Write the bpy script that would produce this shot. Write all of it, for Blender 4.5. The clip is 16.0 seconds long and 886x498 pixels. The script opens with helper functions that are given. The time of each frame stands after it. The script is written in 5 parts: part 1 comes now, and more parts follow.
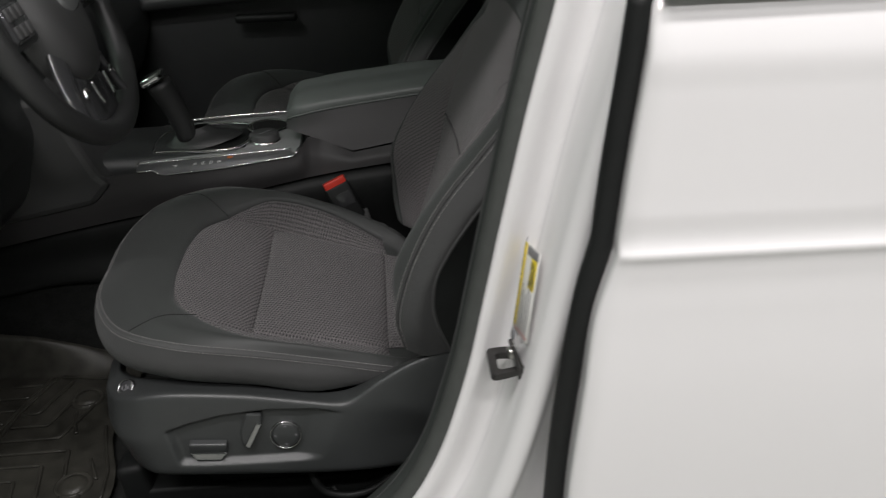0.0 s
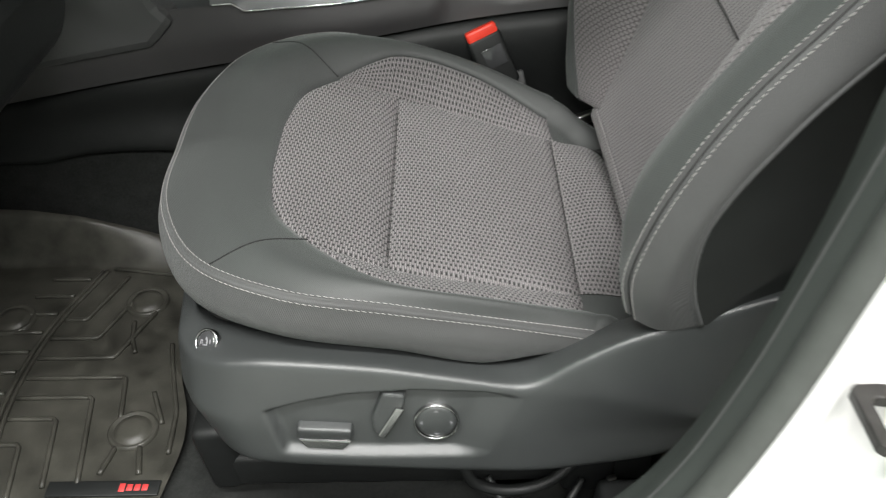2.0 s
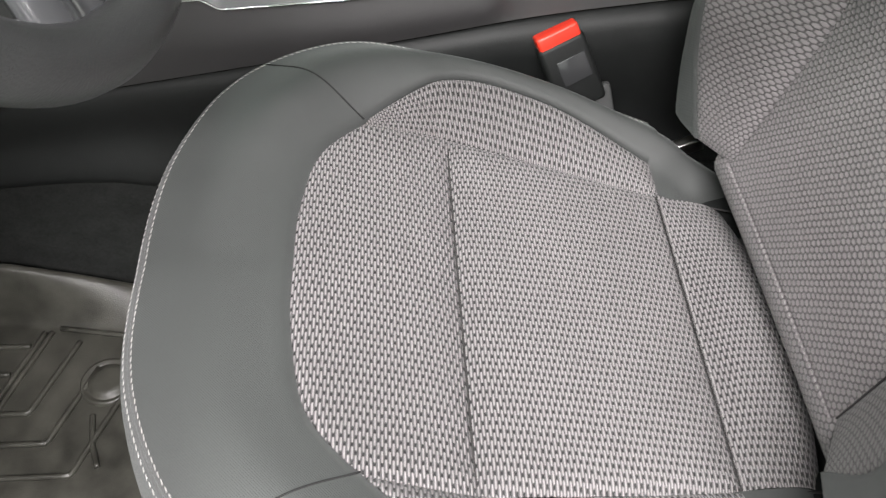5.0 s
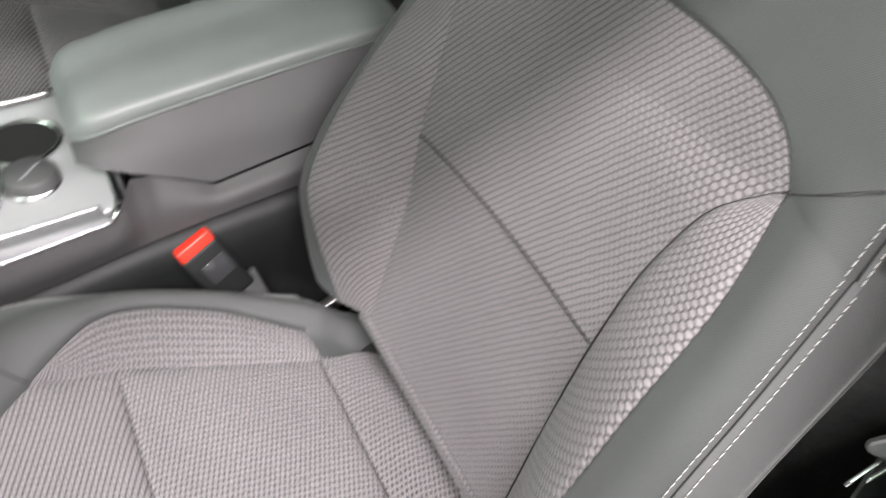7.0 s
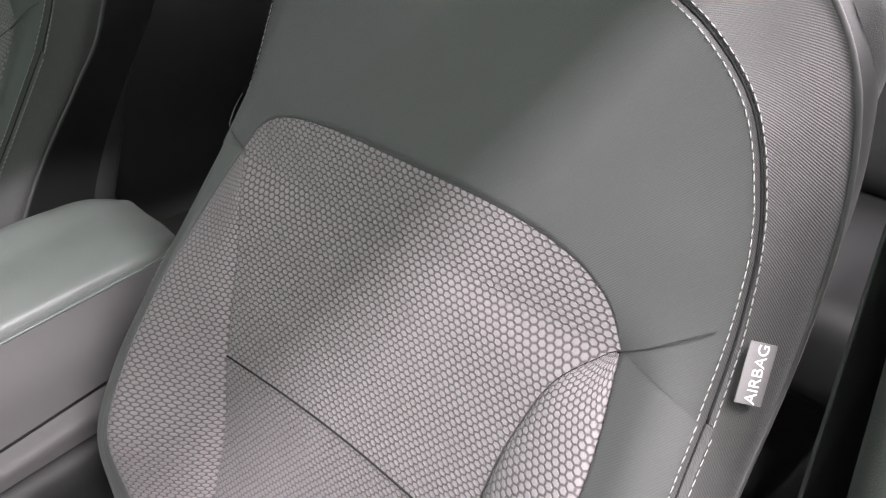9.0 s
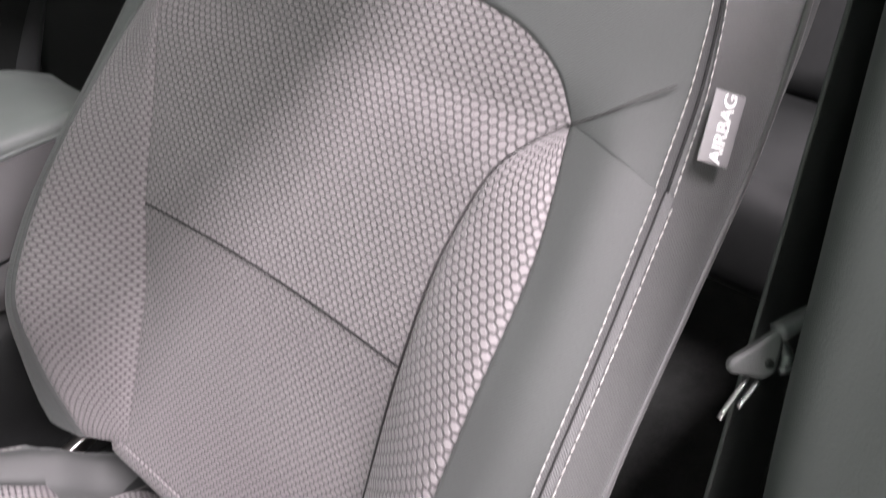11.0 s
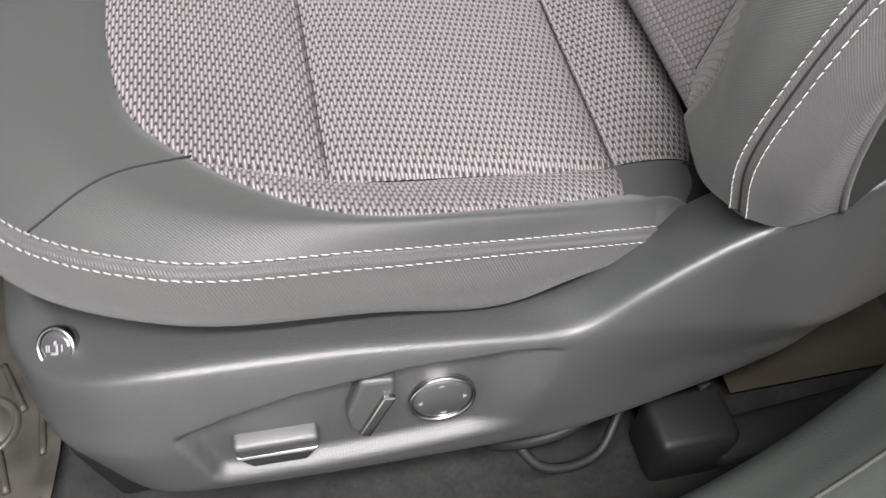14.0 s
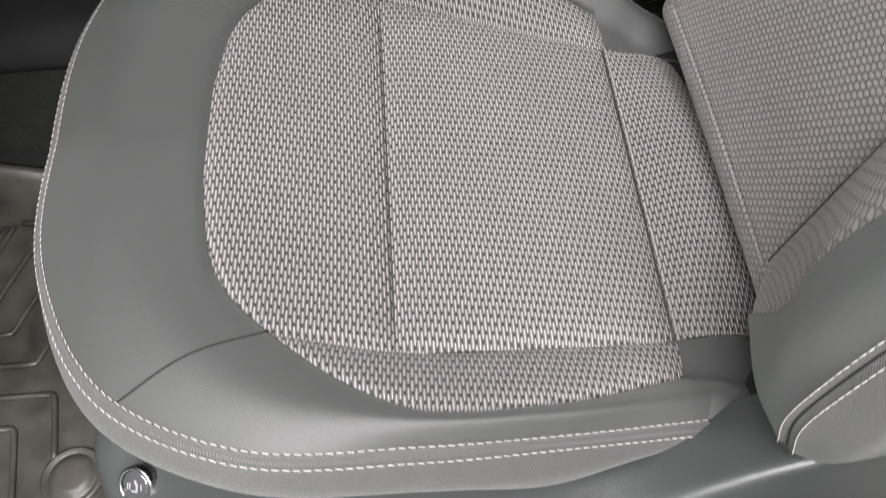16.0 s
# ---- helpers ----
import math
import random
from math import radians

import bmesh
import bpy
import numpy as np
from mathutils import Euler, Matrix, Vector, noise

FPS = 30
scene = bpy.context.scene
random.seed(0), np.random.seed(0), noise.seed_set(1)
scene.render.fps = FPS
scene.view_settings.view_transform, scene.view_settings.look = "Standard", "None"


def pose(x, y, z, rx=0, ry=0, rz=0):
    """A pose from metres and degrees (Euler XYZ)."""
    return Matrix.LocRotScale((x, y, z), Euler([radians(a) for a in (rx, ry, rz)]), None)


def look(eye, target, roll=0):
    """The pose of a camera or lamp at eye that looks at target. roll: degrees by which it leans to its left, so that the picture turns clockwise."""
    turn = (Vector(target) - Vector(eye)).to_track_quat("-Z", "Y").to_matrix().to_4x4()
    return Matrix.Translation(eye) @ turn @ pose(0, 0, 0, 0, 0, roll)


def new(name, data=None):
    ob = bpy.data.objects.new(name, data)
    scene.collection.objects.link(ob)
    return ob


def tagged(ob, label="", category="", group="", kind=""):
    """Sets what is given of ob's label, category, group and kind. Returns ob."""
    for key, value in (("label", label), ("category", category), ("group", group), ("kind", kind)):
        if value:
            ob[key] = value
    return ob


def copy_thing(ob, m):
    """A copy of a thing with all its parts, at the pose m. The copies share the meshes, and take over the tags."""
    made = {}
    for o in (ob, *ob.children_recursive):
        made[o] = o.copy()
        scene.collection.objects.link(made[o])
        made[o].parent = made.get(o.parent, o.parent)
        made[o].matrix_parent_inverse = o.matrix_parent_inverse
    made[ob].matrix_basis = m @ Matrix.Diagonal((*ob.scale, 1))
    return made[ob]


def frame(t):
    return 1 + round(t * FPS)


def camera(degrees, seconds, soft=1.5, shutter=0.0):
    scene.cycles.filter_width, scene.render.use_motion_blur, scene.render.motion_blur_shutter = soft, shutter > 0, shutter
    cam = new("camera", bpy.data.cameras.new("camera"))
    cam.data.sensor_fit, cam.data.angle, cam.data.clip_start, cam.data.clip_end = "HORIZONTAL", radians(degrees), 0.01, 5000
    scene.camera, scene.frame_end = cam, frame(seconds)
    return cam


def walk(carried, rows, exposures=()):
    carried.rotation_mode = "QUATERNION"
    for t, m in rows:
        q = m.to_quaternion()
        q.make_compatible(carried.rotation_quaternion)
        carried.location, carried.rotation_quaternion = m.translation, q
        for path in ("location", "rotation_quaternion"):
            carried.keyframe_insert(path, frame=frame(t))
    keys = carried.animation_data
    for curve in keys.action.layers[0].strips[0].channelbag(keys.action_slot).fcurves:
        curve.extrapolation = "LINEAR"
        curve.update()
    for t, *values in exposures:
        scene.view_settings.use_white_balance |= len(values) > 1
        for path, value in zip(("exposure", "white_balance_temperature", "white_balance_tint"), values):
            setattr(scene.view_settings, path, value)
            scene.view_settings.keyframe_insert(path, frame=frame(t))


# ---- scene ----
# camera and its walk
cam = camera(54.2, 16.0, soft=1.1, shutter=0.45)
PATH = [
    (0, (0.157, -0.925, 1.509), (0.272, 0.855, 0.605), -2.1),
    (0.5, (0.114, -0.845, 1.453), (0.153, 0.928, 0.527), -2.1),
    (1, (0.081, -0.717, 1.418), (0.092, 0.972, 0.347), -1.6),
    (1.5, (0.055, -0.629, 1.42), (0.058, 1.002, 0.262), -1.0),
    (2, (0.01, -0.522, 1.387), (0.006, 1.053, 0.154), -1.0),
    (2.5, (-0.04, -0.444, 1.383), (-0.04, 1.052, 0.055), -0.6),
    (3, (-0.088, -0.373, 1.393), (-0.079, 1.094, 0.033), -0.1),
    (3.5, (-0.113, -0.257, 1.355), (-0.101, 1.171, -0.045), -0.4),
    (5.8, (-0.055, -0.137, 1.427), (0.108, 1.16, -0.086), 1.8),
    (6, (-0.045, -0.151, 1.444), (0.139, 1.141, -0.072), 1.8),
    (6.5, (0.002, -0.164, 1.479), (0.301, 1.138, -0.01), 1.1),
    (7, (-0.012, -0.155, 1.522), (0.667, 1.131, 0.149), 1.6),
    (7.5, (-0.015, -0.13, 1.533), (0.865, 1.142, 0.264), -0.7),
    (8, (-0.019, -0.109, 1.547), (1.011, 1.12, 0.352), -1.1),
    (10.5, (-0.013, -0.119, 1.445), (1.291, 1.031, 0.457), 1.6),
    (11, (-0.012, -0.133, 1.405), (1.244, 0.979, 0.315), 1.8),
    (11.5, (-0.013, -0.142, 1.371), (1.125, 0.999, 0.187), 0.7),
    (12, (-0.034, -0.168, 1.336), (0.976, 1.05, 0.113), 1.7),
    (12.2, (-0.044, -0.19, 1.317), (0.903, 1.059, 0.073), 1.9),
    (12.5, (-0.015, -0.214, 1.276), (0.711, 1.112, -0.033), 0.0),
    (12.8, (-0.028, -0.226, 1.262), (0.582, 1.077, -0.127), 0.9),
    (13, (-0.029, -0.229, 1.266), (0.482, 1.028, -0.204), 0.2),
    (13.5, (-0.039, -0.248, 1.248), (0.313, 0.993, -0.281), -0.8),
    (14, (-0.043, -0.248, 1.246), (0.184, 0.965, -0.329), -1.8),
    (14.5, (-0.04, -0.232, 1.248), (0.122, 0.967, -0.344), -0.8),
    (15, (-0.038, -0.215, 1.264), (0.069, 0.978, -0.338), -1.6),
    (15.5, (-0.03, -0.191, 1.305), (0.032, 0.982, -0.314), -2.6),
    (16, (-0.014, -0.158, 1.344), (0.003, 0.999, -0.287), -4.1),
]
EXPOSURES = [(0.0, -0.30, 6500, 5), (0.5, -0.27, 6500, 5), (1.0, 0.0, 6500, 3), (1.5, 0.55, 6500, 2), (2.0, 1.42, 6500, 0), (2.5, 1.97, 6500, 1), (3.0, 2.27, 6500, 2), (3.5, 2.1, 6500, 4), (6.0, 2.13, 6500, 6), (6.5, 2.28, 6500, 8), (7.0, 2.38, 6500, 10), (7.5, 2.47, 6500, 11), (8.0, 2.57, 6500, 11), (10.5, 2.57, 6500, 18), (11.0, 2.55, 6500, 18), (12.0, 2.28, 6500, 14), (12.5, 2.24, 6500, 12), (13.0, 2.07, 6500, 12), (14.5, 2.03, 6500, 10), (16.0, 1.99, 6500, 8)]
walk(cam, [(t, look(eye, target, roll)) for t, eye, target, roll in PATH], EXPOSURES)

# ---- world and lights ----
world = bpy.data.worlds.new("garage_ambient")
scene.world = world
world.use_nodes = True
world.node_tree.nodes["Background"].inputs[0].default_value = (0.62, 1.0, 0.78, 1)
world.node_tree.nodes["Background"].inputs[1].default_value = 0.024


def area_light(name, place, size_x, size_y, power, colour):
    """A lamp that hangs level and shines down."""
    data = bpy.data.lights.new(name, "AREA")
    data.shape, data.size, data.size_y, data.energy, data.color = "RECTANGLE", size_x, size_y, power, colour
    ob = new(name, data)
    ob.matrix_world = pose(*place)
    return ob


LAMP = (1.0, 0.935, 0.96)
area_light("tube_light_side", (-0.10, -1.05, 3.3), 2.4, 0.20, 61, LAMP)
area_light("tube_light_aisle", (0.20, -2.15, 3.3), 2.4, 0.14, 62, LAMP)
# unseen green fill, added for the light that enters through the windscreen
area_light("fill_light_front", (-2.40, 0.58, 2.9), 0.50, 2.4, 16, (0.80, 1.0, 0.86))
# unseen lamp added to brighten the white door and pillar
area_light("fill_light_rear", (3.4, -1.6, 3.3), 2.4, 0.16, 105, LAMP)

YC = 0.265  # middle plane of the driver seat


# ---- materials ----
def material(name, colour, rough=0.6, metal=0.0, vary=0.15, scale=40.0, bump=0.0, bump_scale=400.0, coat=0.0, sheen=0.0, spec=0.5):
    m = bpy.data.materials.new(name)
    m.use_nodes = True
    nt = m.node_tree
    b = nt.nodes["Principled BSDF"]
    b.inputs["Roughness"].default_value = rough
    b.inputs["Metallic"].default_value = metal
    b.inputs["Coat Weight"].default_value = coat
    b.inputs["Coat Roughness"].default_value = 0.03
    b.inputs["Sheen Weight"].default_value = sheen
    b.inputs["Specular IOR Level"].default_value = spec
    tc = nt.nodes.new("ShaderNodeTexCoord")
    n1 = nt.nodes.new("ShaderNodeTexNoise")
    n1.inputs["Scale"].default_value, n1.inputs["Detail"].default_value = scale, 5
    nt.links.new(tc.outputs["Object"], n1.inputs["Vector"])
    n2 = nt.nodes.new("ShaderNodeTexNoise")
    n2.inputs["Scale"].default_value, n2.inputs["Detail"].default_value = scale * 0.13, 3
    nt.links.new(tc.outputs["Object"], n2.inputs["Vector"])
    add = nt.nodes.new("ShaderNodeMath")
    add.operation = "ADD"
    nt.links.new(n1.outputs["Fac"], add.inputs[0])
    nt.links.new(n2.outputs["Fac"], add.inputs[1])
    mr = nt.nodes.new("ShaderNodeMapRange")
    mr.inputs["From Min"].default_value, mr.inputs["From Max"].default_value = 0.6, 1.4
    mr.inputs["To Min"].default_value, mr.inputs["To Max"].default_value = 1 - vary, 1 + vary
    nt.links.new(add.outputs[0], mr.inputs["Value"])
    mix = nt.nodes.new("ShaderNodeMix")
    mix.data_type, mix.blend_type = "RGBA", "MULTIPLY"
    mix.inputs["Factor"].default_value = 1
    mix.inputs["A"].default_value = (*colour, 1)
    nt.links.new(mr.outputs["Result"], mix.inputs["B"])
    nt.links.new(mix.outputs["Result"], b.inputs["Base Color"])
    if bump:
        n3 = nt.nodes.new("ShaderNodeTexNoise")
        n3.inputs["Scale"].default_value, n3.inputs["Detail"].default_value = bump_scale, 2
        nt.links.new(tc.outputs["Object"], n3.inputs["Vector"])
        bp = nt.nodes.new("ShaderNodeBump")
        bp.inputs["Strength"].default_value, bp.inputs["Distance"].default_value = bump, 0.0006
        nt.links.new(n3.outputs["Fac"], bp.inputs["Height"])
        nt.links.new(bp.outputs["Normal"], b.inputs["Normal"])
    return m


def maths(nt, op, a, b=None):
    n = nt.nodes.new("ShaderNodeMath")
    n.operation = op
    for i, v in enumerate((a, b)):
        if v is None:
            continue
        if isinstance(v, (int, float)):
            n.inputs[i].default_value = v
        else:
            nt.links.new(v, n.inputs[i])
    return n.outputs[0]


def woven_cloth(name, light, dark, ground_tone, pitch_u=0.0047, pitch_v=0.0120, half_u=0.345, half_v=0.43, streaks=(0.48, 1.65), crown_low=0.28, relief=0.0024, outline=0.0):
    """Raised oval loops of yarn in staggered rows over a dark ground, laid out in metres of the UV map."""
    m = bpy.data.materials.new(name)
    m.use_nodes = True
    nt = m.node_tree
    b = nt.nodes["Principled BSDF"]
    uv = nt.nodes.new("ShaderNodeUVMap")
    noise_n = nt.nodes.new("ShaderNodeTexNoise")
    noise_n.inputs["Scale"].default_value = 60
    nt.links.new(uv.outputs[0], noise_n.inputs["Vector"])
    sep = nt.nodes.new("ShaderNodeSeparateXYZ")
    nt.links.new(uv.outputs[0], sep.inputs[0])
    wob = maths(nt, "MULTIPLY", maths(nt, "SUBTRACT", noise_n.outputs["Fac"], 0.5), 0.22)
    u = maths(nt, "ADD", maths(nt, "DIVIDE", sep.outputs[0], pitch_u), wob)
    v = maths(nt, "ADD", maths(nt, "DIVIDE", sep.outputs[1], pitch_v), wob)

    def loops(shift):
        fu = maths(nt, "SUBTRACT", maths(nt, "FRACT", maths(nt, "ADD", u, shift)), 0.5)
        fv = maths(nt, "SUBTRACT", maths(nt, "FRACT", maths(nt, "ADD", v, shift)), 0.5)
        du = maths(nt, "POWER", maths(nt, "ABSOLUTE", maths(nt, "DIVIDE", fu, half_u)), 2.2)
        dv = maths(nt, "POWER", maths(nt, "ABSOLUTE", maths(nt, "DIVIDE", fv, half_v)), 2.2)
        d = maths(nt, "ADD", du, dv)
        return d, fu, fv

    d1, f1, g1 = loops(0.0)
    d2, f2, g2 = loops(0.5)
    d = maths(nt, "MINIMUM", d1, d2)
    h = nt.nodes.new("ShaderNodeMapRange")
    h.interpolation_type = "SMOOTHSTEP"
    h.inputs["From Min"].default_value, h.inputs["From Max"].default_value = 1.12, 0.55
    nt.links.new(d, h.inputs["Value"])
    # the yarn mid-loop stands highest; a paler streak there paints its sheen
    near = maths(nt, "LESS_THAN", d1, d2)
    fm = maths(nt, "ADD", maths(nt, "MULTIPLY", near, f1), maths(nt, "MULTIPLY", maths(nt, "SUBTRACT", 1.0, near), f2))
    crown = nt.nodes.new("ShaderNodeMapRange")
    crown.interpolation_type = "SMOOTHSTEP"
    crown.inputs["From Min"].default_value, crown.inputs["From Max"].default_value = 0.20, 0.03
    crown.inputs["To Min"].default_value, crown.inputs["To Max"].default_value = crown_low, 1.0
    nt.links.new(maths(nt, "ABSOLUTE", fm), crown.inputs["Value"])
    streak = nt.nodes.new("ShaderNodeMapRange")
    streak.interpolation_type = "SMOOTHSTEP"
    streak.inputs["From Min"].default_value, streak.inputs["From Max"].default_value = 0.20, 0.05
    streak.inputs["To Min"].default_value, streak.inputs["To Max"].default_value = streaks
    nt.links.new(maths(nt, "ABSOLUTE", fm), streak.inputs["Value"])
    height = maths(nt, "MULTIPLY", h.outputs["Result"], crown.outputs["Result"])
    big = nt.nodes.new("ShaderNodeTexNoise")
    big.inputs["Scale"].default_value = 9
    nt.links.new(uv.outputs[0], big.inputs["Vector"])
    fine = nt.nodes.new("ShaderNodeTexNoise")
    fine.inputs["Scale"].default_value = 900
    nt.links.new(uv.outputs[0], fine.inputs["Vector"])
    tone = maths(nt, "ADD", 0.68, maths(nt, "MULTIPLY", maths(nt, "ADD", big.outputs["Fac"], fine.outputs["Fac"]), 0.32))
    ramp = nt.nodes.new("ShaderNodeValToRGB")
    nt.links.new(maths(nt, "DIVIDE", d, 1.6), ramp.inputs["Fac"])
    el = ramp.color_ramp.elements
    el[0].position, el[0].color = 0.38, (*light, 1)
    el[1].position, el[1].color = 0.55, (*dark, 1)
    for place, col in ((0.74, dark), (0.86, ground_tone)):
        e = el.new(place)
        e.color = (*col, 1)
    mix = nt.nodes.new("ShaderNodeMix")
    mix.data_type, mix.blend_type = "RGBA", "MULTIPLY"
    mix.inputs["Factor"].default_value = 1
    nt.links.new(ramp.outputs["Color"], mix.inputs["A"])
    nt.links.new(streak.outputs["Result"], mix.inputs["B"])
    if outline:
        # six-sided cells: a dark line all round, where each meets its neighbours
        q1, q2 = (maths(nt, "ADD", maths(nt, "POWER", maths(nt, "MULTIPLY", maths(nt, "ABSOLUTE", f), 1.73), 2.0), maths(nt, "POWER", maths(nt, "ABSOLUTE", g), 2.0)) for f, g in ((f1, g1), (f2, g2)))
        own = maths(nt, "LESS_THAN", q1, q2)
        side = maths(nt, "ADD", maths(nt, "MULTIPLY", own, maths(nt, "ABSOLUTE", g1)), maths(nt, "MULTIPLY", maths(nt, "SUBTRACT", 1.0, own), maths(nt, "ABSOLUTE", g2)))
        edge = maths(nt, "MINIMUM", maths(nt, "ABSOLUTE", maths(nt, "SUBTRACT", q1, q2)), maths(nt, "SUBTRACT", 1.0, maths(nt, "MULTIPLY", side, 2.0)))
        line = nt.nodes.new("ShaderNodeMapRange")
        line.interpolation_type = "SMOOTHSTEP"
        line.inputs["From Min"].default_value, line.inputs["From Max"].default_value = 0.04, outline
        line.inputs["To Min"].default_value, line.inputs["To Max"].default_value = 0.34, 1.0
        nt.links.new(edge, line.inputs["Value"])
        height = line.outputs["Result"]
        tone = maths(nt, "MULTIPLY", tone, line.outputs["Result"])
    mul = nt.nodes.new("ShaderNodeMix")
    mul.data_type, mul.blend_type = "RGBA", "MULTIPLY"
    mul.inputs["Factor"].default_value = 1
    nt.links.new(mix.outputs["Result"], mul.inputs["A"])
    nt.links.new(tone, mul.inputs["B"])
    nt.links.new(mul.outputs["Result"], b.inputs["Base Color"])
    b.inputs["Roughness"].default_value = 0.66
    b.inputs["Specular IOR Level"].default_value = 0.4
    b.inputs["Sheen Weight"].default_value = 0.16
    bp = nt.nodes.new("ShaderNodeBump")
    bp.inputs["Strength"].default_value, bp.inputs["Distance"].default_value = 1.0, relief
    nt.links.new(height, bp.inputs["Height"])
    nt.links.new(bp.outputs["Normal"], b.inputs["Normal"])
    return m


def twill_cloth(name, colour, rib):
    """Fine dark twill with a faint rib, in metres of the UV map."""
    m = material(name, colour, rough=0.64, vary=0.16, scale=60, sheen=0.125, spec=1.0)
    m.node_tree.nodes["Principled BSDF"].inputs["Sheen Roughness"].default_value = 0.62
    m.node_tree.nodes["Principled BSDF"].inputs["Sheen Tint"].default_value = (0.955, 1.0, 0.98, 1)
    nt = m.node_tree
    b = nt.nodes["Principled BSDF"]
    uv = nt.nodes.new("ShaderNodeUVMap")
    w = nt.nodes.new("ShaderNodeTexWave")
    w.bands_direction = "DIAGONAL"
    w.inputs["Scale"].default_value, w.inputs["Distortion"].default_value = 330, 0.8
    w.inputs["Detail"].default_value, w.inputs["Detail Scale"].default_value = 2, 4
    nt.links.new(uv.outputs[0], w.inputs["Vector"])
    n = nt.nodes.new("ShaderNodeTexNoise")
    n.inputs["Scale"].default_value = 1500
    nt.links.new(uv.outputs[0], n.inputs["Vector"])
    bp = nt.nodes.new("ShaderNodeBump")
    bp.inputs["Strength"].default_value, bp.inputs["Distance"].default_value = rib, 0.0004
    nt.links.new(maths(nt, "ADD", w.outputs["Fac"], n.outputs["Fac"]), bp.inputs["Height"])
    yarn = nt.nodes.new("ShaderNodeTexNoise")
    yarn.inputs["Scale"].default_value, yarn.inputs["Detail"].default_value = 700, 3
    nt.links.new(uv.outputs[0], yarn.inputs["Vector"])
    tone = maths(nt, "ADD", 0.14, maths(nt, "ADD", maths(nt, "MULTIPLY", yarn.outputs["Fac"], 1.05), maths(nt, "MULTIPLY", w.outputs["Fac"], 0.62)))
    mul = nt.nodes.new("ShaderNodeMix")
    mul.data_type, mul.blend_type = "RGBA", "MULTIPLY"
    mul.inputs["Factor"].default_value = 1
    nt.links.new(b.inputs["Base Color"].links[0].from_socket, mul.inputs["A"])
    nt.links.new(tone, mul.inputs["B"])
    nt.links.new(mul.outputs["Result"], b.inputs["Base Color"])
    nt.links.new(bp.outputs["Normal"], b.inputs["Normal"])
    return m


LOOPS = woven_cloth("woven_loop_cloth", (0.180, 0.166, 0.169), (0.006, 0.006, 0.006), (0.014, 0.0135, 0.0135))
LOOPS_BACK = woven_cloth("woven_cell_cloth", (0.162, 0.149, 0.152), (0.012, 0.012, 0.012), (0.020, 0.020, 0.020), 0.0076, 0.0062, 0.80, 0.80, (1.0, 1.0), 0.7, 0.0008, 0.42)
TWILL = twill_cloth("dark_twill_cloth", (0.022, 0.022, 0.022), 0.60)
TWILL_UP = twill_cloth("dark_smooth_cloth", (0.0124, 0.0144, 0.0136), 0.30)
# near-black that paints in the shade of seams, grooves and holes
HOLLOW_SHADE = material("painted_hollow_shade", (0.004, 0.004, 0.004), 0.8, vary=0.1, scale=200)
SEAM_SOFT = material("shaded_seam", (0.030, 0.028, 0.028), 0.8, vary=0.2, scale=400)
SEAM_THREAD = material("grey_seam_thread", (0.25, 0.235, 0.235), 0.6, vary=0.1, scale=900)
THREAD = material("pale_thread", (0.35, 0.34, 0.33), 0.6, vary=0.1, scale=900)
PLASTIC = material("grained_black_plastic", (0.036, 0.039, 0.039), 0.43, vary=0.12, scale=30, bump=0.55, bump_scale=1300, spec=0.9)
SOFT_PLASTIC = material("soft_grey_plastic", (0.065, 0.066, 0.066), 0.5, vary=0.1, scale=20, bump=0.4, bump_scale=1100)
TRIM = material("pillar_trim_plastic", (0.040, 0.045, 0.042), 0.75, vary=0.1, scale=20, bump=0.4, bump_scale=900, spec=0.25)
CONSOLE = material("console_side_plastic", (0.055, 0.053, 0.054), 0.55, vary=0.08, scale=18, bump=0.3, bump_scale=1000)
VINYL = material("armrest_vinyl", (0.17, 0.185, 0.177), 0.36, vary=0.1, scale=20, bump=0.5, bump_scale=700)
GLOSS = material("smoky_gloss_panel", (0.045, 0.046, 0.048), 0.14, vary=0.1, scale=10, coat=0.6)
SMOKE = material("smoked_panel", (0.10, 0.102, 0.104), 0.38, vary=0.1, scale=10)
TINTED = material("tinted_glass", (0.30, 0.33, 0.31), 0.02, vary=0.02, scale=10)
TINTED.node_tree.nodes["Principled BSDF"].inputs["Transmission Weight"].default_value = 1.0
SATIN = material("satin_metal_paint", (0.30, 0.31, 0.31), 0.27, metal=0.5, vary=0.06, scale=14)
PLATE = material("polished_silver_plate", (0.42, 0.43, 0.43), 0.2, metal=0.3, vary=0.04, scale=14)
CHROME = material("chrome", (0.80, 0.80, 0.80), 0.14, metal=1.0, vary=0.03, scale=14)
STEEL = material("bare_steel", (0.45, 0.44, 0.42), 0.3, metal=1.0, vary=0.2, scale=60)
STRIKER = material("dark_phosphated_steel", (0.060, 0.058, 0.056), 0.38, metal=0.7, vary=0.25, scale=90)
RUBBER = material("black_rubber", (0.011, 0.012, 0.0118), 0.55, vary=0.2, scale=60, bump=0.3, bump_scale=600, spec=0.35)
# darker than the ribbed cloth in front of the piping
BACK_COVER = material("dark_back_cover", (0.0165, 0.0185, 0.0175), 0.55, vary=0.15, scale=40, bump=0.3, bump_scale=900, spec=0.35)
STRIP_RUBBER = material("grey_seal_rubber", (0.060, 0.064, 0.060), 0.6, vary=0.15, scale=60, bump=0.2, bump_scale=600)
DIM_CHROME = material("dark_chrome", (0.42, 0.42, 0.42), 0.22, metal=1.0, vary=0.05, scale=20)
MAT_RUBBER = material("floor_liner_rubber", (0.040, 0.039, 0.033), 0.34, vary=0.7, scale=38, bump=0.6, bump_scale=900, spec=0.35)
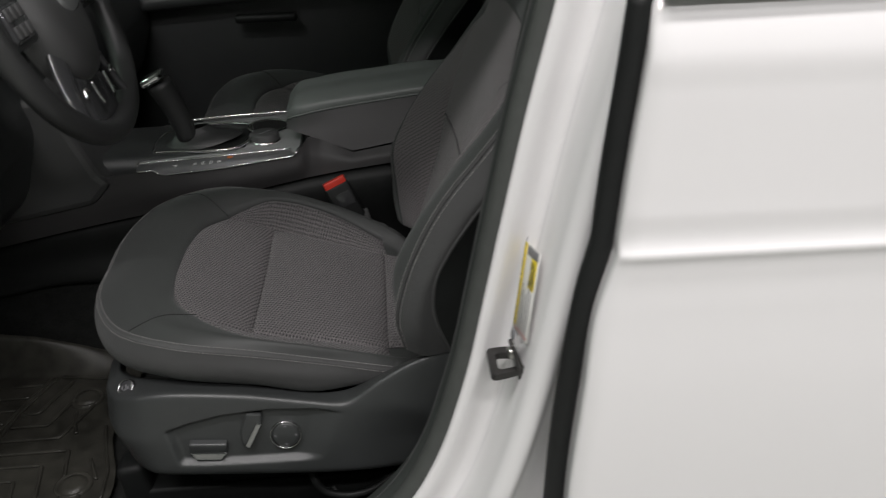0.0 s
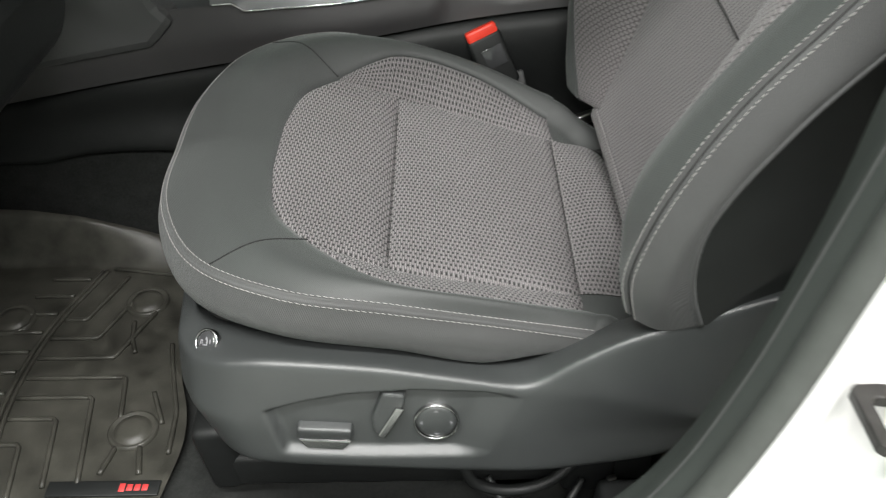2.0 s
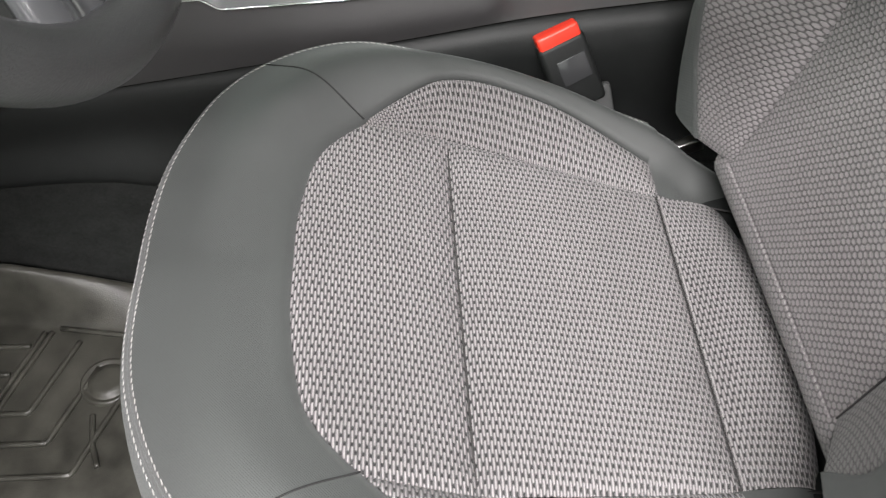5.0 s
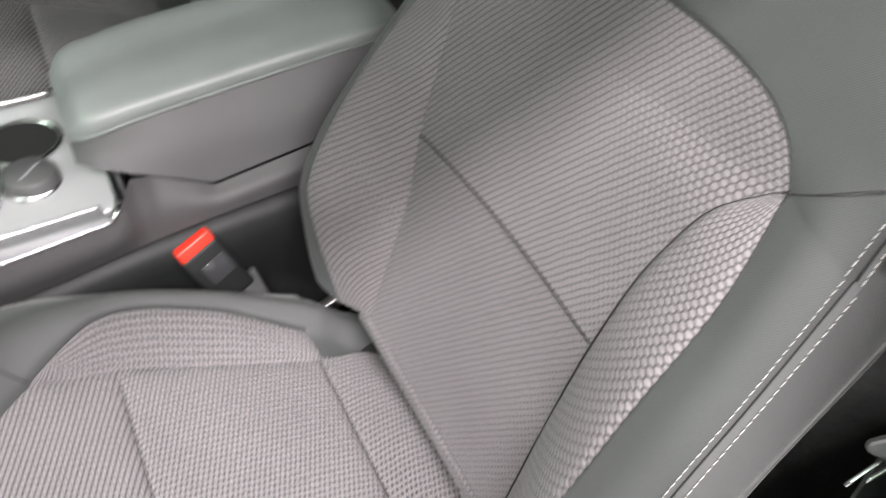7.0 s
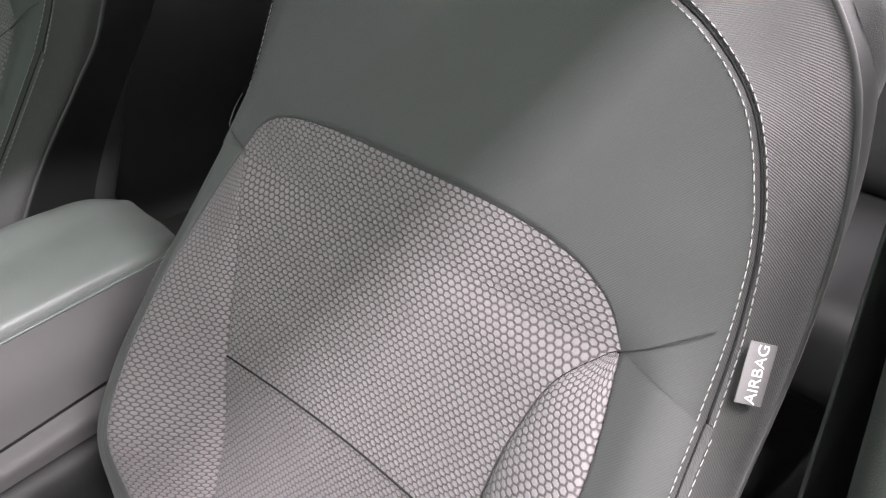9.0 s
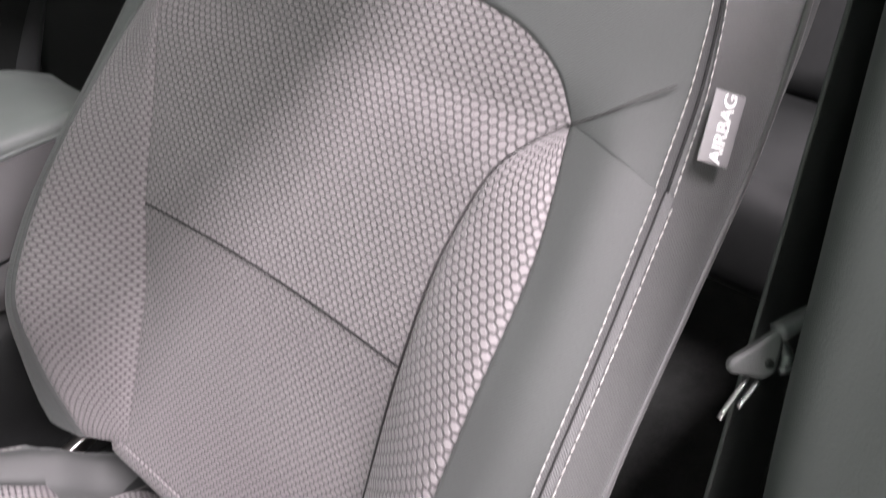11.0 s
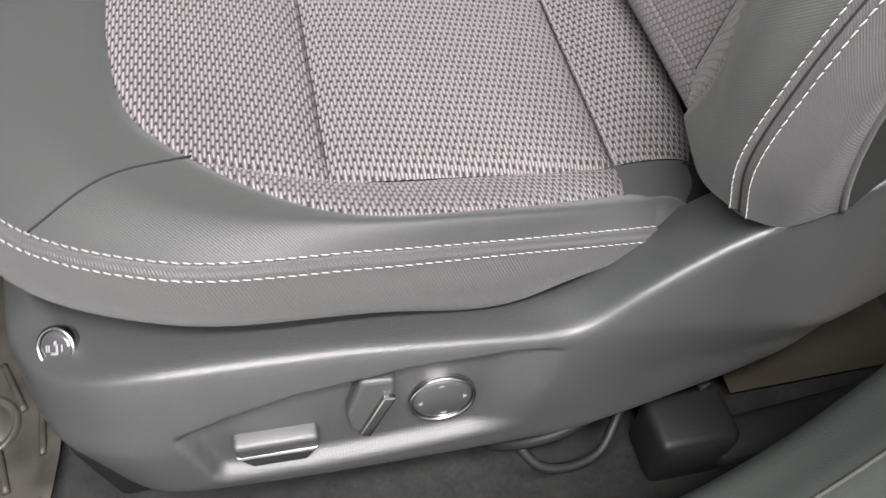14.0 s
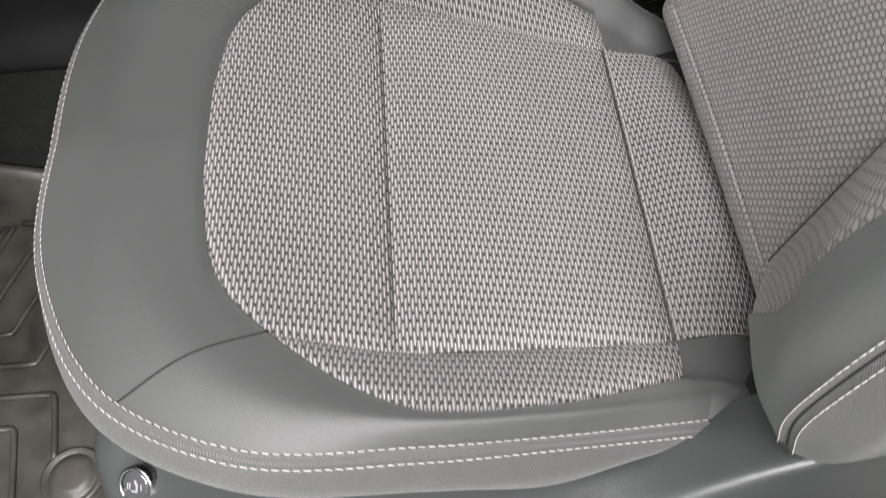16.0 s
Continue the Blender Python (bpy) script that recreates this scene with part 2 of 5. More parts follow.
CARPET = material("charcoal_carpet", (0.010, 0.011, 0.010), 0.95, vary=0.8, scale=300, bump=1.0, bump_scale=1500)
PAINT = material("white_car_paint", (0.82, 0.81, 0.81), 0.55, vary=0.015, scale=3, coat=1.0, spec=0.2)
RED = material("red_button_plastic", (0.75, 0.045, 0.025), 0.35, vary=0.05, scale=50)
WEB = material("belt_webbing", (0.030, 0.032, 0.031), 0.7, vary=0.2, scale=300, bump=0.8, bump_scale=1800)
WHITE_MARK = material("white_print", (0.80, 0.80, 0.80), 0.5, vary=0.02)
GREY_MARK = material("grey_print", (0.20, 0.20, 0.21), 0.5, vary=0.05)
LABEL_WHITE = material("label_white", (0.78, 0.77, 0.74), 0.35, vary=0.03, scale=80)
YELLOW = material("label_yellow", (0.80, 0.62, 0.02), 0.4, vary=0.04, scale=80)
INK = material("black_print", (0.04, 0.04, 0.04), 0.5, vary=0.1)
RED_INK = material("red_print", (0.55, 0.05, 0.05), 0.5, vary=0.1)
AMBER_GLINT = material("amber_glint", (0.50, 0.14, 0.02), 0.4, vary=0.05)
TAG = material("tag_fabric", (0.19, 0.183, 0.186), 0.7, vary=0.1, scale=200, bump=0.5, bump_scale=2000)
LEATHER = material("wheel_leather", (0.027, 0.028, 0.028), 0.40, vary=0.15, scale=30, bump=0.6, bump_scale=800)
CONCRETE = material("garage_concrete", (0.42, 0.43, 0.40), 0.6, vary=0.25, scale=6, bump=0.4, bump_scale=60)
WALL = material("garage_wall_paint", (0.56, 0.60, 0.57), 0.8, vary=0.06, scale=4)
PAPER = material("brown_paper", (0.024, 0.020, 0.011), 0.8, vary=0.2, scale=15, bump=0.5, bump_scale=60)
HEADLINER = material("headliner_cloth", (0.28, 0.28, 0.27), 0.9, vary=0.06, scale=60)


# ---- mesh helpers ----
def crs(ctrl, n):
    """A smooth curve through the control points, n samples evenly along it."""
    p = np.asarray(ctrl, float)
    if len(p) == 2:
        s = np.linspace(0, 1, n)[:, None]
        return p[0] * (1 - s) + p[1] * s
    k = np.r_[0, np.cumsum(np.maximum(np.linalg.norm(np.diff(p, axis=0), axis=1), 1e-6))]
    tan = np.gradient(p, k, axis=0)
    s = np.linspace(0, k[-1], n)
    i = np.clip(np.searchsorted(k, s, side="right") - 1, 0, len(p) - 2)
    h = (k[i + 1] - k[i])[:, None]
    u = ((s - k[i]) / (k[i + 1] - k[i]))[:, None]
    return (p[i] * (2 * u**3 - 3 * u**2 + 1) + p[i + 1] * (3 * u**2 - 2 * u**3)
            + tan[i] * h * (u**3 - 2 * u**2 + u) + tan[i + 1] * h * (u**3 - u**2))


def flip(curve):
    """The mirror image of a curve in the seat's middle plane."""
    c = np.array(curve, float)
    c[..., 1] = 2 * YC - c[..., 1]
    return c


def flip_back(curve):
    """The far half of the backrest, which sits a little further in and back than the near half."""
    c = flip(curve)
    d = np.maximum(0, c[..., 1] - 0.468)
    c[..., 1] -= 0.45 * d
    c[..., 0] += 0.45 * d
    return c


def loft(rails, n):
    """A grid over rails with equal numbers of points, n points from the first rail to the last."""
    r = np.stack(rails, 1)
    return np.stack([crs(row, n) for row in r])


def ruled(a, b, n, puff=0.0, dip=0.0, way=(0, 0, 1), length=0.1, fall=0.0):
    """A padded panel between two curves, drawn in at all four edges as upholstery is at its seams. fall: how far it sinks towards the first curve."""
    s = np.linspace(0, 1, n) ** (1.35 if fall else 1.0)
    g = a[:, None, :] * (1 - s)[None, :, None] + b[:, None, :] * s[None, :, None]
    u = np.linspace(0, 1, len(a))[:, None]
    v = s[None, :]
    wide = np.linalg.norm(a[-1] - a[0])
    edge = np.minimum(np.minimum(u, 1 - u) * wide, np.minimum(v, 1 - v) * length)
    lift = puff * (16 * u * (1 - u) * v * (1 - v)) ** 0.5 - dip * np.exp(-edge / 0.0045) - fall * np.exp(-v * length / 0.019) * np.clip(np.minimum(u, 1 - u) * wide / 0.03, 0, 1)
    return g + lift[..., None] * np.array(way, float)


def mesh_from(name, verts, faces, uvs=None, smooth=True):
    me = bpy.data.meshes.new(name)
    me.from_pydata([tuple(map(float, v)) for v in verts], [], faces)
    me.update()
    if smooth:
        me.polygons.foreach_set("use_smooth", [True] * len(me.polygons))
    if uvs is not None:
        layer = me.uv_layers.new(name="UVMap")
        idx = np.empty(len(me.loops), dtype=np.int32)
        me.loops.foreach_get("vertex_index", idx)
        layer.data.foreach_set("uv", np.asarray(uvs, float)[idx].astype(np.float32).ravel())
    return me


def grid_mesh(name, g, uv="xy", flipped=False, thick=0.0):
    nu, nv = g.shape[:2]
    verts = g.reshape(-1, 3)
    faces = []
    for i in range(nu - 1):
        for j in range(nv - 1):
            q = (i * nv + j, (i + 1) * nv + j, (i + 1) * nv + j + 1, i * nv + j + 1)
            faces.append(q[::-1] if flipped else q)
    if uv == "xy":
        uvs = np.stack([verts[:, 0] * 1.045, verts[:, 1]], 1)
    elif uv == "back":
        uvs = np.stack([verts[:, 2] * 1.05, verts[:, 1]], 1)
    else:
        du = np.r_[0, np.cumsum(np.linalg.norm(np.diff(g, axis=0), axis=2).mean(1))]
        dv = np.r_[0, np.cumsum(np.linalg.norm(np.diff(g, axis=1), axis=2).mean(0))]
        uvs = np.stack(np.meshgrid(du, dv, indexing="ij"), 2).reshape(-1, 2) * (0.85 if uv == "wide" else 1.0)
    return mesh_from(name, verts, faces, uvs)


def thing(name, label, category, kind="", group="", at=(0, 0, 0)):
    ob = new(name)
    ob.location = at
    return tagged(ob, label, category, group, kind)


def part(name, me, mat, parent, label=""):
    """Links a mesh or bmesh as one part under a thing or under a part."""
    if isinstance(me, bmesh.types.BMesh):
        data = bpy.data.meshes.new(name)
        me.to_mesh(data)
        me.free()
        me = data
    ob = new(name, me)
    if mat and not me.materials:
        me.materials.append(mat)
    if parent:
        ob.parent = parent
        base = Vector((0, 0, 0))
        p = parent
        while p:
            base += p.location
            p = p.parent
        if base.length:
            me.transform(Matrix.Translation(-base))
    return tagged(ob, label) if label else ob


def rbox(size, m=None, bevel=0.004, segs=3):
    bm = bmesh.new()
    bmesh.ops.create_cube(bm, size=1, matrix=Matrix.Diagonal((*size, 1)))
    bmesh.ops.bevel(bm, geom=list(bm.edges), offset=bevel, segments=segs, profile=0.5, affect="EDGES")
    for f in bm.faces:
        f.smooth = True
    if m is not None:
        bmesh.ops.transform(bm, matrix=m, verts=bm.verts)
    return bm


def lathe(profile, m=None, n=40, sx=1.0, sy=1.0):
    """A turned body: profile of (radius, height) pairs round z."""
    bm = bmesh.new()
    rings = []
    for r, h in profile:
        if r < 1e-6:
            rings.append([bm.verts.new((0, 0, h))])
        else:
            rings.append([bm.verts.new((sx * r * math.cos(2 * math.pi * k / n), sy * r * math.sin(2 * math.pi * k / n), h)) for k in range(n)])
    for a, b in zip(rings, rings[1:]):
        for k in range(n):
            q = [a[k % len(a)], a[(k + 1) % len(a)], b[(k + 1) % len(b)], b[k % len(b)]]
            q = [v for i, v in enumerate(q) if v not in q[:i]]
            if len(q) > 2:
                bm.faces.new(q).smooth = True
    bmesh.ops.recalc_face_normals(bm, faces=bm.faces)
    if m is not None:
        bmesh.ops.transform(bm, matrix=m, verts=bm.verts)
    return bm


def tube_mesh(name, curve, radius, sides=10, closed=False, flat=1.0):
    """A round (or flattened) bar along a curve."""
    c = np.asarray(curve, float)
    n = len(c)
    t = (np.roll(c, -1, 0) - np.roll(c, 1, 0)) if closed else np.gradient(c, axis=0)
    t /= np.linalg.norm(t, axis=1)[:, None]
    ref = np.array([0.13, 0.21, 0.97])
    a = np.cross(t, ref)
    a /= np.linalg.norm(a, axis=1)[:, None]
    b = np.cross(t, a)
    ph = np.arange(sides) * 2 * np.pi / sides
    r = np.broadcast_to(np.asarray(radius, float), (n,))[:, None, None]
    verts = (c[:, None, :] + r * (np.cos(ph)[None, :, None] * a[:, None, :] + flat * np.sin(ph)[None, :, None] * b[:, None, :])).reshape(-1, 3)
    faces = []
    for i in range(n if closed else n - 1):
        for k in range(sides):
            faces.append((i * sides + k, i * sides + (k + 1) % sides, ((i + 1) % n) * sides + (k + 1) % sides, ((i + 1) % n) * sides + k))
    if not closed:
        faces += [tuple(range(sides))[::-1], tuple((n - 1) * sides + k for k in range(sides))]
    return mesh_from(name, verts, faces)


def stitch_mesh(name, curve, pitch=0.0056, length=0.0044, radius=0.00036, slant=0.00022, out=(0, 0, 0)):
    """Separate stitches of thread, each a short bead, along a curve."""
    c = np.asarray(curve, float) + np.array(out, float)
    k = np.r_[0, np.cumsum(np.linalg.norm(np.diff(c, axis=0), axis=1))]
    verts, faces = [], []
    rng = random.Random(7)
    for s in np.arange(pitch * 0.5, k[-1] - pitch * 0.5, pitch):
        ends = [np.array([np.interp(s + e * length / 2, k, c[:, i]) for i in range(3)]) for e in (-1, -0.5, 0.5, 1)]
        t = ends[3] - ends[0]
        t /= np.linalg.norm(t)
        a = np.cross(t, (0.3, -0.6, 0.74))
        a /= np.linalg.norm(a)
        b = np.cross(t, a)
        base = len(verts)
        for q, (p, r) in enumerate(zip(ends, (0.45, 1.0, 1.0, 0.45))):
            p = p + a * slant * (q - 1.5) + b * rng.uniform(-1, 1) * 0.00008
            for w in range(6):
                verts.append(p + radius * r * (math.cos(w * math.pi / 3) * a + math.sin(w * math.pi / 3) * b))
        for q in range(3):
            for w in range(6):
                faces.append((base + q * 6 + w, base + q * 6 + (w + 1) % 6, base + q * 6 + 6 + (w + 1) % 6, base + q * 6 + 6 + w))
        faces += [tuple(base + w for w in range(6))[::-1], tuple(base + 18 + w for w in range(6))]
    return mesh_from(name, verts, faces)


def slab(outline, thickness, m=None, bevel=0.0):
    """A flat plate of the given outline (x, y), thickness along z."""
    bm = bmesh.new()
    f = bm.faces.new([bm.verts.new((x, y, 0)) for x, y in outline])
    r = bmesh.ops.extrude_face_region(bm, geom=[f])
    bmesh.ops.translate(bm, vec=(0, 0, thickness), verts=[v for v in r["geom"] if isinstance(v, bmesh.types.BMVert)])
    bmesh.ops.recalc_face_normals(bm, faces=bm.faces)
    if bevel:
        bmesh.ops.bevel(bm, geom=list(bm.edges), offset=bevel, segments=2, profile=0.5, affect="EDGES")
    if m is not None:
        bmesh.ops.transform(bm, matrix=m, verts=bm.verts)
    return bm


def frame_of(place, ahead, up):
    """A pose with z along ahead and y as near as can be to up."""
    z = Vector(ahead).normalized()
    x = Vector(up).cross(z).normalized()
    y = z.cross(x)
    m = Matrix((x, y, z)).transposed().to_4x4()
    m.translation = place
    return m


def text_mesh(words, size, m, depth=0.0002):
    cu = bpy.data.curves.new("words", "FONT")
    cu.body, cu.size, cu.extrude, cu.align_x, cu.align_y = words, size, depth, "CENTER", "CENTER"
    ob = bpy.data.objects.new("words", cu)
    scene.collection.objects.link(ob)
    bpy.context.view_layer.update()
    me = bpy.data.meshes.new_from_object(ob.evaluated_get(bpy.context.evaluated_depsgraph_get()))
    bpy.data.objects.remove(ob)
    bpy.data.curves.remove(cu)
    me.transform(m)
    return me


# ---- garage ----
ground = part("ground", grid_mesh("ground", np.array([[[x, y, 0.0] for y in np.linspace(-14, 14, 8)] for x in np.linspace(-14, 14, 8)]), uv="len"), CONCRETE, None)
tagged(ground, "pale concrete garage floor under the parked car", "floor", kind="structure")


def plain_wall(name, size, place, mat, label, category):
    ob = part(name, rbox(size, pose(*place), 0.01, 1), mat, None)
    return tagged(ob, label, category, kind="structure")


plain_wall("wall_near", (20, 0.2, 4.4), (0, -5.6, 2.2), WALL, "painted grey garage wall", "wall")
plain_wall("wall_far", (20, 0.2, 4.4), (0, 7.0, 2.2), WALL, "painted grey garage wall", "wall")
plain_wall("wall_front", (0.2, 12.4, 4.4), (-7.0, 0.7, 2.2), WALL, "painted grey garage wall", "wall")
plain_wall("wall_rear", (0.2, 12.4, 4.4), (9.0, 0.7, 2.2), WALL, "painted grey garage wall", "wall")
plain_wall("ceiling", (20, 13, 0.2), (0, 0.7, 4.5), WALL, "painted grey garage ceiling", "ceiling")

# ---- driver seat: cushion ----
driver = thing("driver_seat", "black and grey cloth power driver seat with pale double stitching", "car seat", at=(0, YC, 0.60))


def horseshoe(near, n=61, far=(-0.007, 0.020, 0.36)):
    """A curve from the rear near side round the front to the rear far side."""
    near = np.array(near, float)
    c = crs(np.r_[near, flip(near[::-1])[1:]], 2 * n - 1)
    w = np.clip((c[:, 1] - YC) / 0.16, 0, 1)
    c[:, 1] += far[0] * w  # the far side sits a little higher and closer in
    c[:, 2] += far[1] * w * np.clip((c[:, 0] + far[2]) / 0.06, 0, 1)
    return c


INS = [(0.14, 0.088, 0.833), (0.045, 0.056, 0.880), (-0.035, 0.050, 0.904), (-0.113, 0.099, 0.914), (-0.146, 0.138, 0.917), (-0.160, 0.198, 0.918), (-0.163, 0.265, 0.918)]
MID = [(0.150, 0.070, 0.842), (0.052, 0.048, 0.882), (-0.033, 0.040, 0.907), (-0.128, 0.060, 0.924), (-0.182, 0.114, 0.927), (-0.217, 0.186, 0.926), (-0.226, 0.265, 0.924)]
STA = [(0.146, 0.055, 0.8376), (0.056, 0.040, 0.8685), (-0.030, 0.0292, 0.8955), (-0.130, 0.0285, 0.9165), (-0.200, 0.0645, 0.9185), (-0.253, 0.154, 0.916), (-0.267, 0.265, 0.912)]
WEL = [(0.146, 0.0505, 0.8358), (0.056, 0.036, 0.867), (-0.031, 0.025, 0.894), (-0.131, 0.0245, 0.9142), (-0.2025, 0.0615, 0.916), (-0.257, 0.154, 0.9135), (-0.271, 0.265, 0.909)]
STB = [(0.145, 0.0475, 0.833), (0.055, 0.0335, 0.8645), (-0.032, 0.0225, 0.8905), (-0.132, 0.0225, 0.911), (-0.205, 0.0605, 0.9125), (-0.260, 0.156, 0.9105), (-0.274, 0.265, 0.906)]
SKA = [(0.125, 0.043, 0.824), (0.055, 0.024, 0.846), (-0.034, 0.0145, 0.868), (-0.137, 0.018, 0.883), (-0.213, 0.057, 0.888), (-0.268, 0.156, 0.884), (-0.283, 0.265, 0.880)]
SKB = [(0.100, 0.050, 0.817), (0.050, 0.028, 0.826), (-0.034, 0.026, 0.845), (-0.133, 0.035, 0.856), (-0.206, 0.065, 0.862), (-0.260, 0.163, 0.856), (-0.273, 0.265, 0.853)]
SKC = [(0.095, 0.070, 0.808), (0.048, 0.055, 0.815), (-0.034, 0.052, 0.832), (-0.130, 0.060, 0.844), (-0.196, 0.090, 0.848), (-0.245, 0.180, 0.844), (-0.255, 0.265, 0.842)]
ins, mid, sta, wel, stb, ska, skb, skc = (horseshoe(c, far=(-0.012, 0.016, 0.113) if c is INS else (-0.007, 0.020, 0.36)) for c in (INS, MID, STA, WEL, STB, SKA, SKB, SKC))
NI = len(ins)
lip = ins - np.array([0, 0, 0.006])
top_ring = np.concatenate([loft([ins, mid, sta], 15)], 1)
top_ring[:, 0, 2] -= 0.003
cushion = part("cushion_cover", grid_mesh("cushion_cover", np.concatenate([lip[:, None], top_ring], 1), uv="xy"), TWILL_UP, driver, "dark smooth cloth round the front and sides of the cushion")
part("welt", grid_mesh("welt", loft([sta, sta * 0.6 + wel * 0.4 + np.array([0, 0, 0.0012]), wel - (sta - wel) * np.array([0.0, 0.0, 0.25]), wel * 0.4 + stb * 0.6 + np.array([0, 0, 0.0006]), stb], 11), uv="len"), TWILL, cushion, "folded seam between two rows of stitching")
part("cushion_side", grid_mesh("cushion_side", loft([stb, ska, skb, skc], 17), uv="len"), TWILL, driver, "dark ribbed cloth skirt of the cushion")
for row, off in ((sta, (0, -0.0006, 0.0007)), (stb, (0, -0.0010, 0.0004))):
    part("stitching", stitch_mesh("stitching", row, out=off), THREAD, cushion, "pale double stitching")

# inserts
NEAR_SEAM = crs([(-0.113, 0.099, 0.911), (-0.039, 0.098, 0.879), (0.05, 0.108, 0.851), (0.141, 0.117, 0.828), (0.205, 0.122, 0.815), (0.26, 0.127, 0.800)], 60)


def seam_at(x):
    return np.array([np.interp(x, NEAR_SEAM[:, 0], NEAR_SEAM[:, i]) for i in range(3)])


def far_of(curve):
    """The far long seam: the mirror of the near one, drawn in towards the rear."""
    c = flip(curve)
    k = np.clip(c[..., 0] / 0.14, 0, 1)
    c[..., 1] -= 0.015 * k + 0.012 * np.clip((-0.043 - c[..., 0]) / 0.07, 0, 1)
    c[..., 2] += 0.008 * k
    return c


def across(x, sag, n=49):
    a = seam_at(x)
    b = far_of(a)
    m = (a + b) / 2 + np.array([0, 0, -sag])
    return crs([a, (a * 0.6 + b * 0.4) + np.array([0, 0, -sag * 0.9]), m, (a * 0.4 + b * 0.6) + np.array([0, 0, -sag * 0.9]), b], n)


d0 = int(np.argmin(np.linalg.norm(ins[:NI // 2] - np.array([-0.113, 0.099, 0.914]), axis=1)))
front_curve = crs(ins[d0:NI - d0], 49) - np.array([0, 0, 0.002])
part("cushion_front_insert", grid_mesh("cushion_front_insert", ruled(across(-0.043, 0.004), front_curve, 40, 0.003, 0.003, length=0.12, fall=0.009), flipped=True), LOOPS, driver, "grey woven loop cloth panel")
part("cushion_middle_insert", grid_mesh("cushion_middle_insert", ruled(across(-0.043, 0.004), across(0.142, 0.000), 50, 0.005, 0.004, length=0.18)), LOOPS, driver, "grey woven loop cloth panel")
rear_rows = [across(0.142, 0.000)]
for x, z, crown in ((0.166, 0.8255, 0.010), (0.188, 0.8215, 0.014), (0.204, 0.816, 0.016), (0.217, 0.806, 0.014), (0.226, 0.788, 0.010), (0.228, 0.765, 0.006)):
    u = np.linspace(0, 1, 49)
    near_y, far_y = 0.117 + 0.10 * (x - 0.142), 0.398 - 0.06 * (x - 0.142)
    bulge = np.sin(np.pi * u)
    rear_rows.append(np.stack([x - 0.012 + 0.014 * bulge, near_y + (far_y - near_y) * u, z + 0.006 * u + crown * bulge], 1))
part("cushion_rear_insert", grid_mesh("cushion_rear_insert", loft(rear_rows, 34)), LOOPS, driver, "grey woven loop cloth panel")
outer = crs(ins[:d0 + 1][::-1], 49)
inner = np.array([seam_at(x) for x in np.linspace(-0.113, 0.145, 49)])
bol = ruled(inner, outer - np.array([0, 0, 0.002]), 14, 0.004, 0.003, way=(0, -0.3, 0.95), length=0.045)
part("cushion_side_insert", grid_mesh("cushion_side_insert", bol, flipped=True), LOOPS, driver, "grey woven loop cloth bolster strip")
far_inner = far_of(inner)
far_outer = crs(ins[NI - d0 - 1:], 49)
far_bol = ruled(far_inner, far_outer - np.array([0, 0, 0.002]), 14, 0.004, 0.003, way=(0, 0.3, 0.95), length=0.045)
part("cushion_side_insert", grid_mesh("cushion_side_insert", far_bol, uv="len"), LOOPS, driver, "grey woven loop cloth bolster strip")
for x in (-0.0435, 0.1425):
    part("cross_seam", tube_mesh("cross_seam", across(x, 0.005 if x < 0 else 0.0) + np.array([0, 0, -0.0066 if x < 0 else -0.003]), 0.0010, 6), SEAM_SOFT, driver)
for f in (far_of, lambda c: c):
    part("long_seam", tube_mesh("long_seam", f(NEAR_SEAM) + np.array([0, 0, -0.0046]), 0.0010, 6), SEAM_SOFT, driver)
sv = loft([ins, mid, sta], 15)
sE = int(np.argmin(np.linalg.norm(sta[:NI // 2] - np.array([-0.188, 0.064, 0.913]), axis=1)))
for side in (0, 1):
    seam_rows = []
    for u in np.linspace(0, 1, 30):
        k = d0 + (sE - d0) * u + 0.3 * math.sin(math.pi * u)
        k = NI - 1 - k if side else k
        lo = min(int(k), NI - 2)
        at = sv[lo] * (1 - (k - lo)) + sv[lo + 1] * (k - lo)
        seam_rows.append(np.array([np.interp(14 * u, range(15), at[:, i]) for i in range(3)]))
    # a near-black bead paints the shade in the corner fold
    part("corner_seam", tube_mesh("corner_seam", np.array(seam_rows) + np.array([0, 0, 0.0002]), 0.0007, 6), HOLLOW_SHADE, cushion)
# the tuck behind the bolster strip
FAR_DROP = np.array([(-0.004, 0, -0.001), (0.014, -0.005, -0.009), (0.038, -0.014, -0.027), (0.075, -0.026, -0.048), (0.110, -0.034, -0.072)])
REAR_EDGE = np.array([r[0] - np.array([0, 0, 0.001]) for r in rear_rows])[[1, 2, 3, 5]]
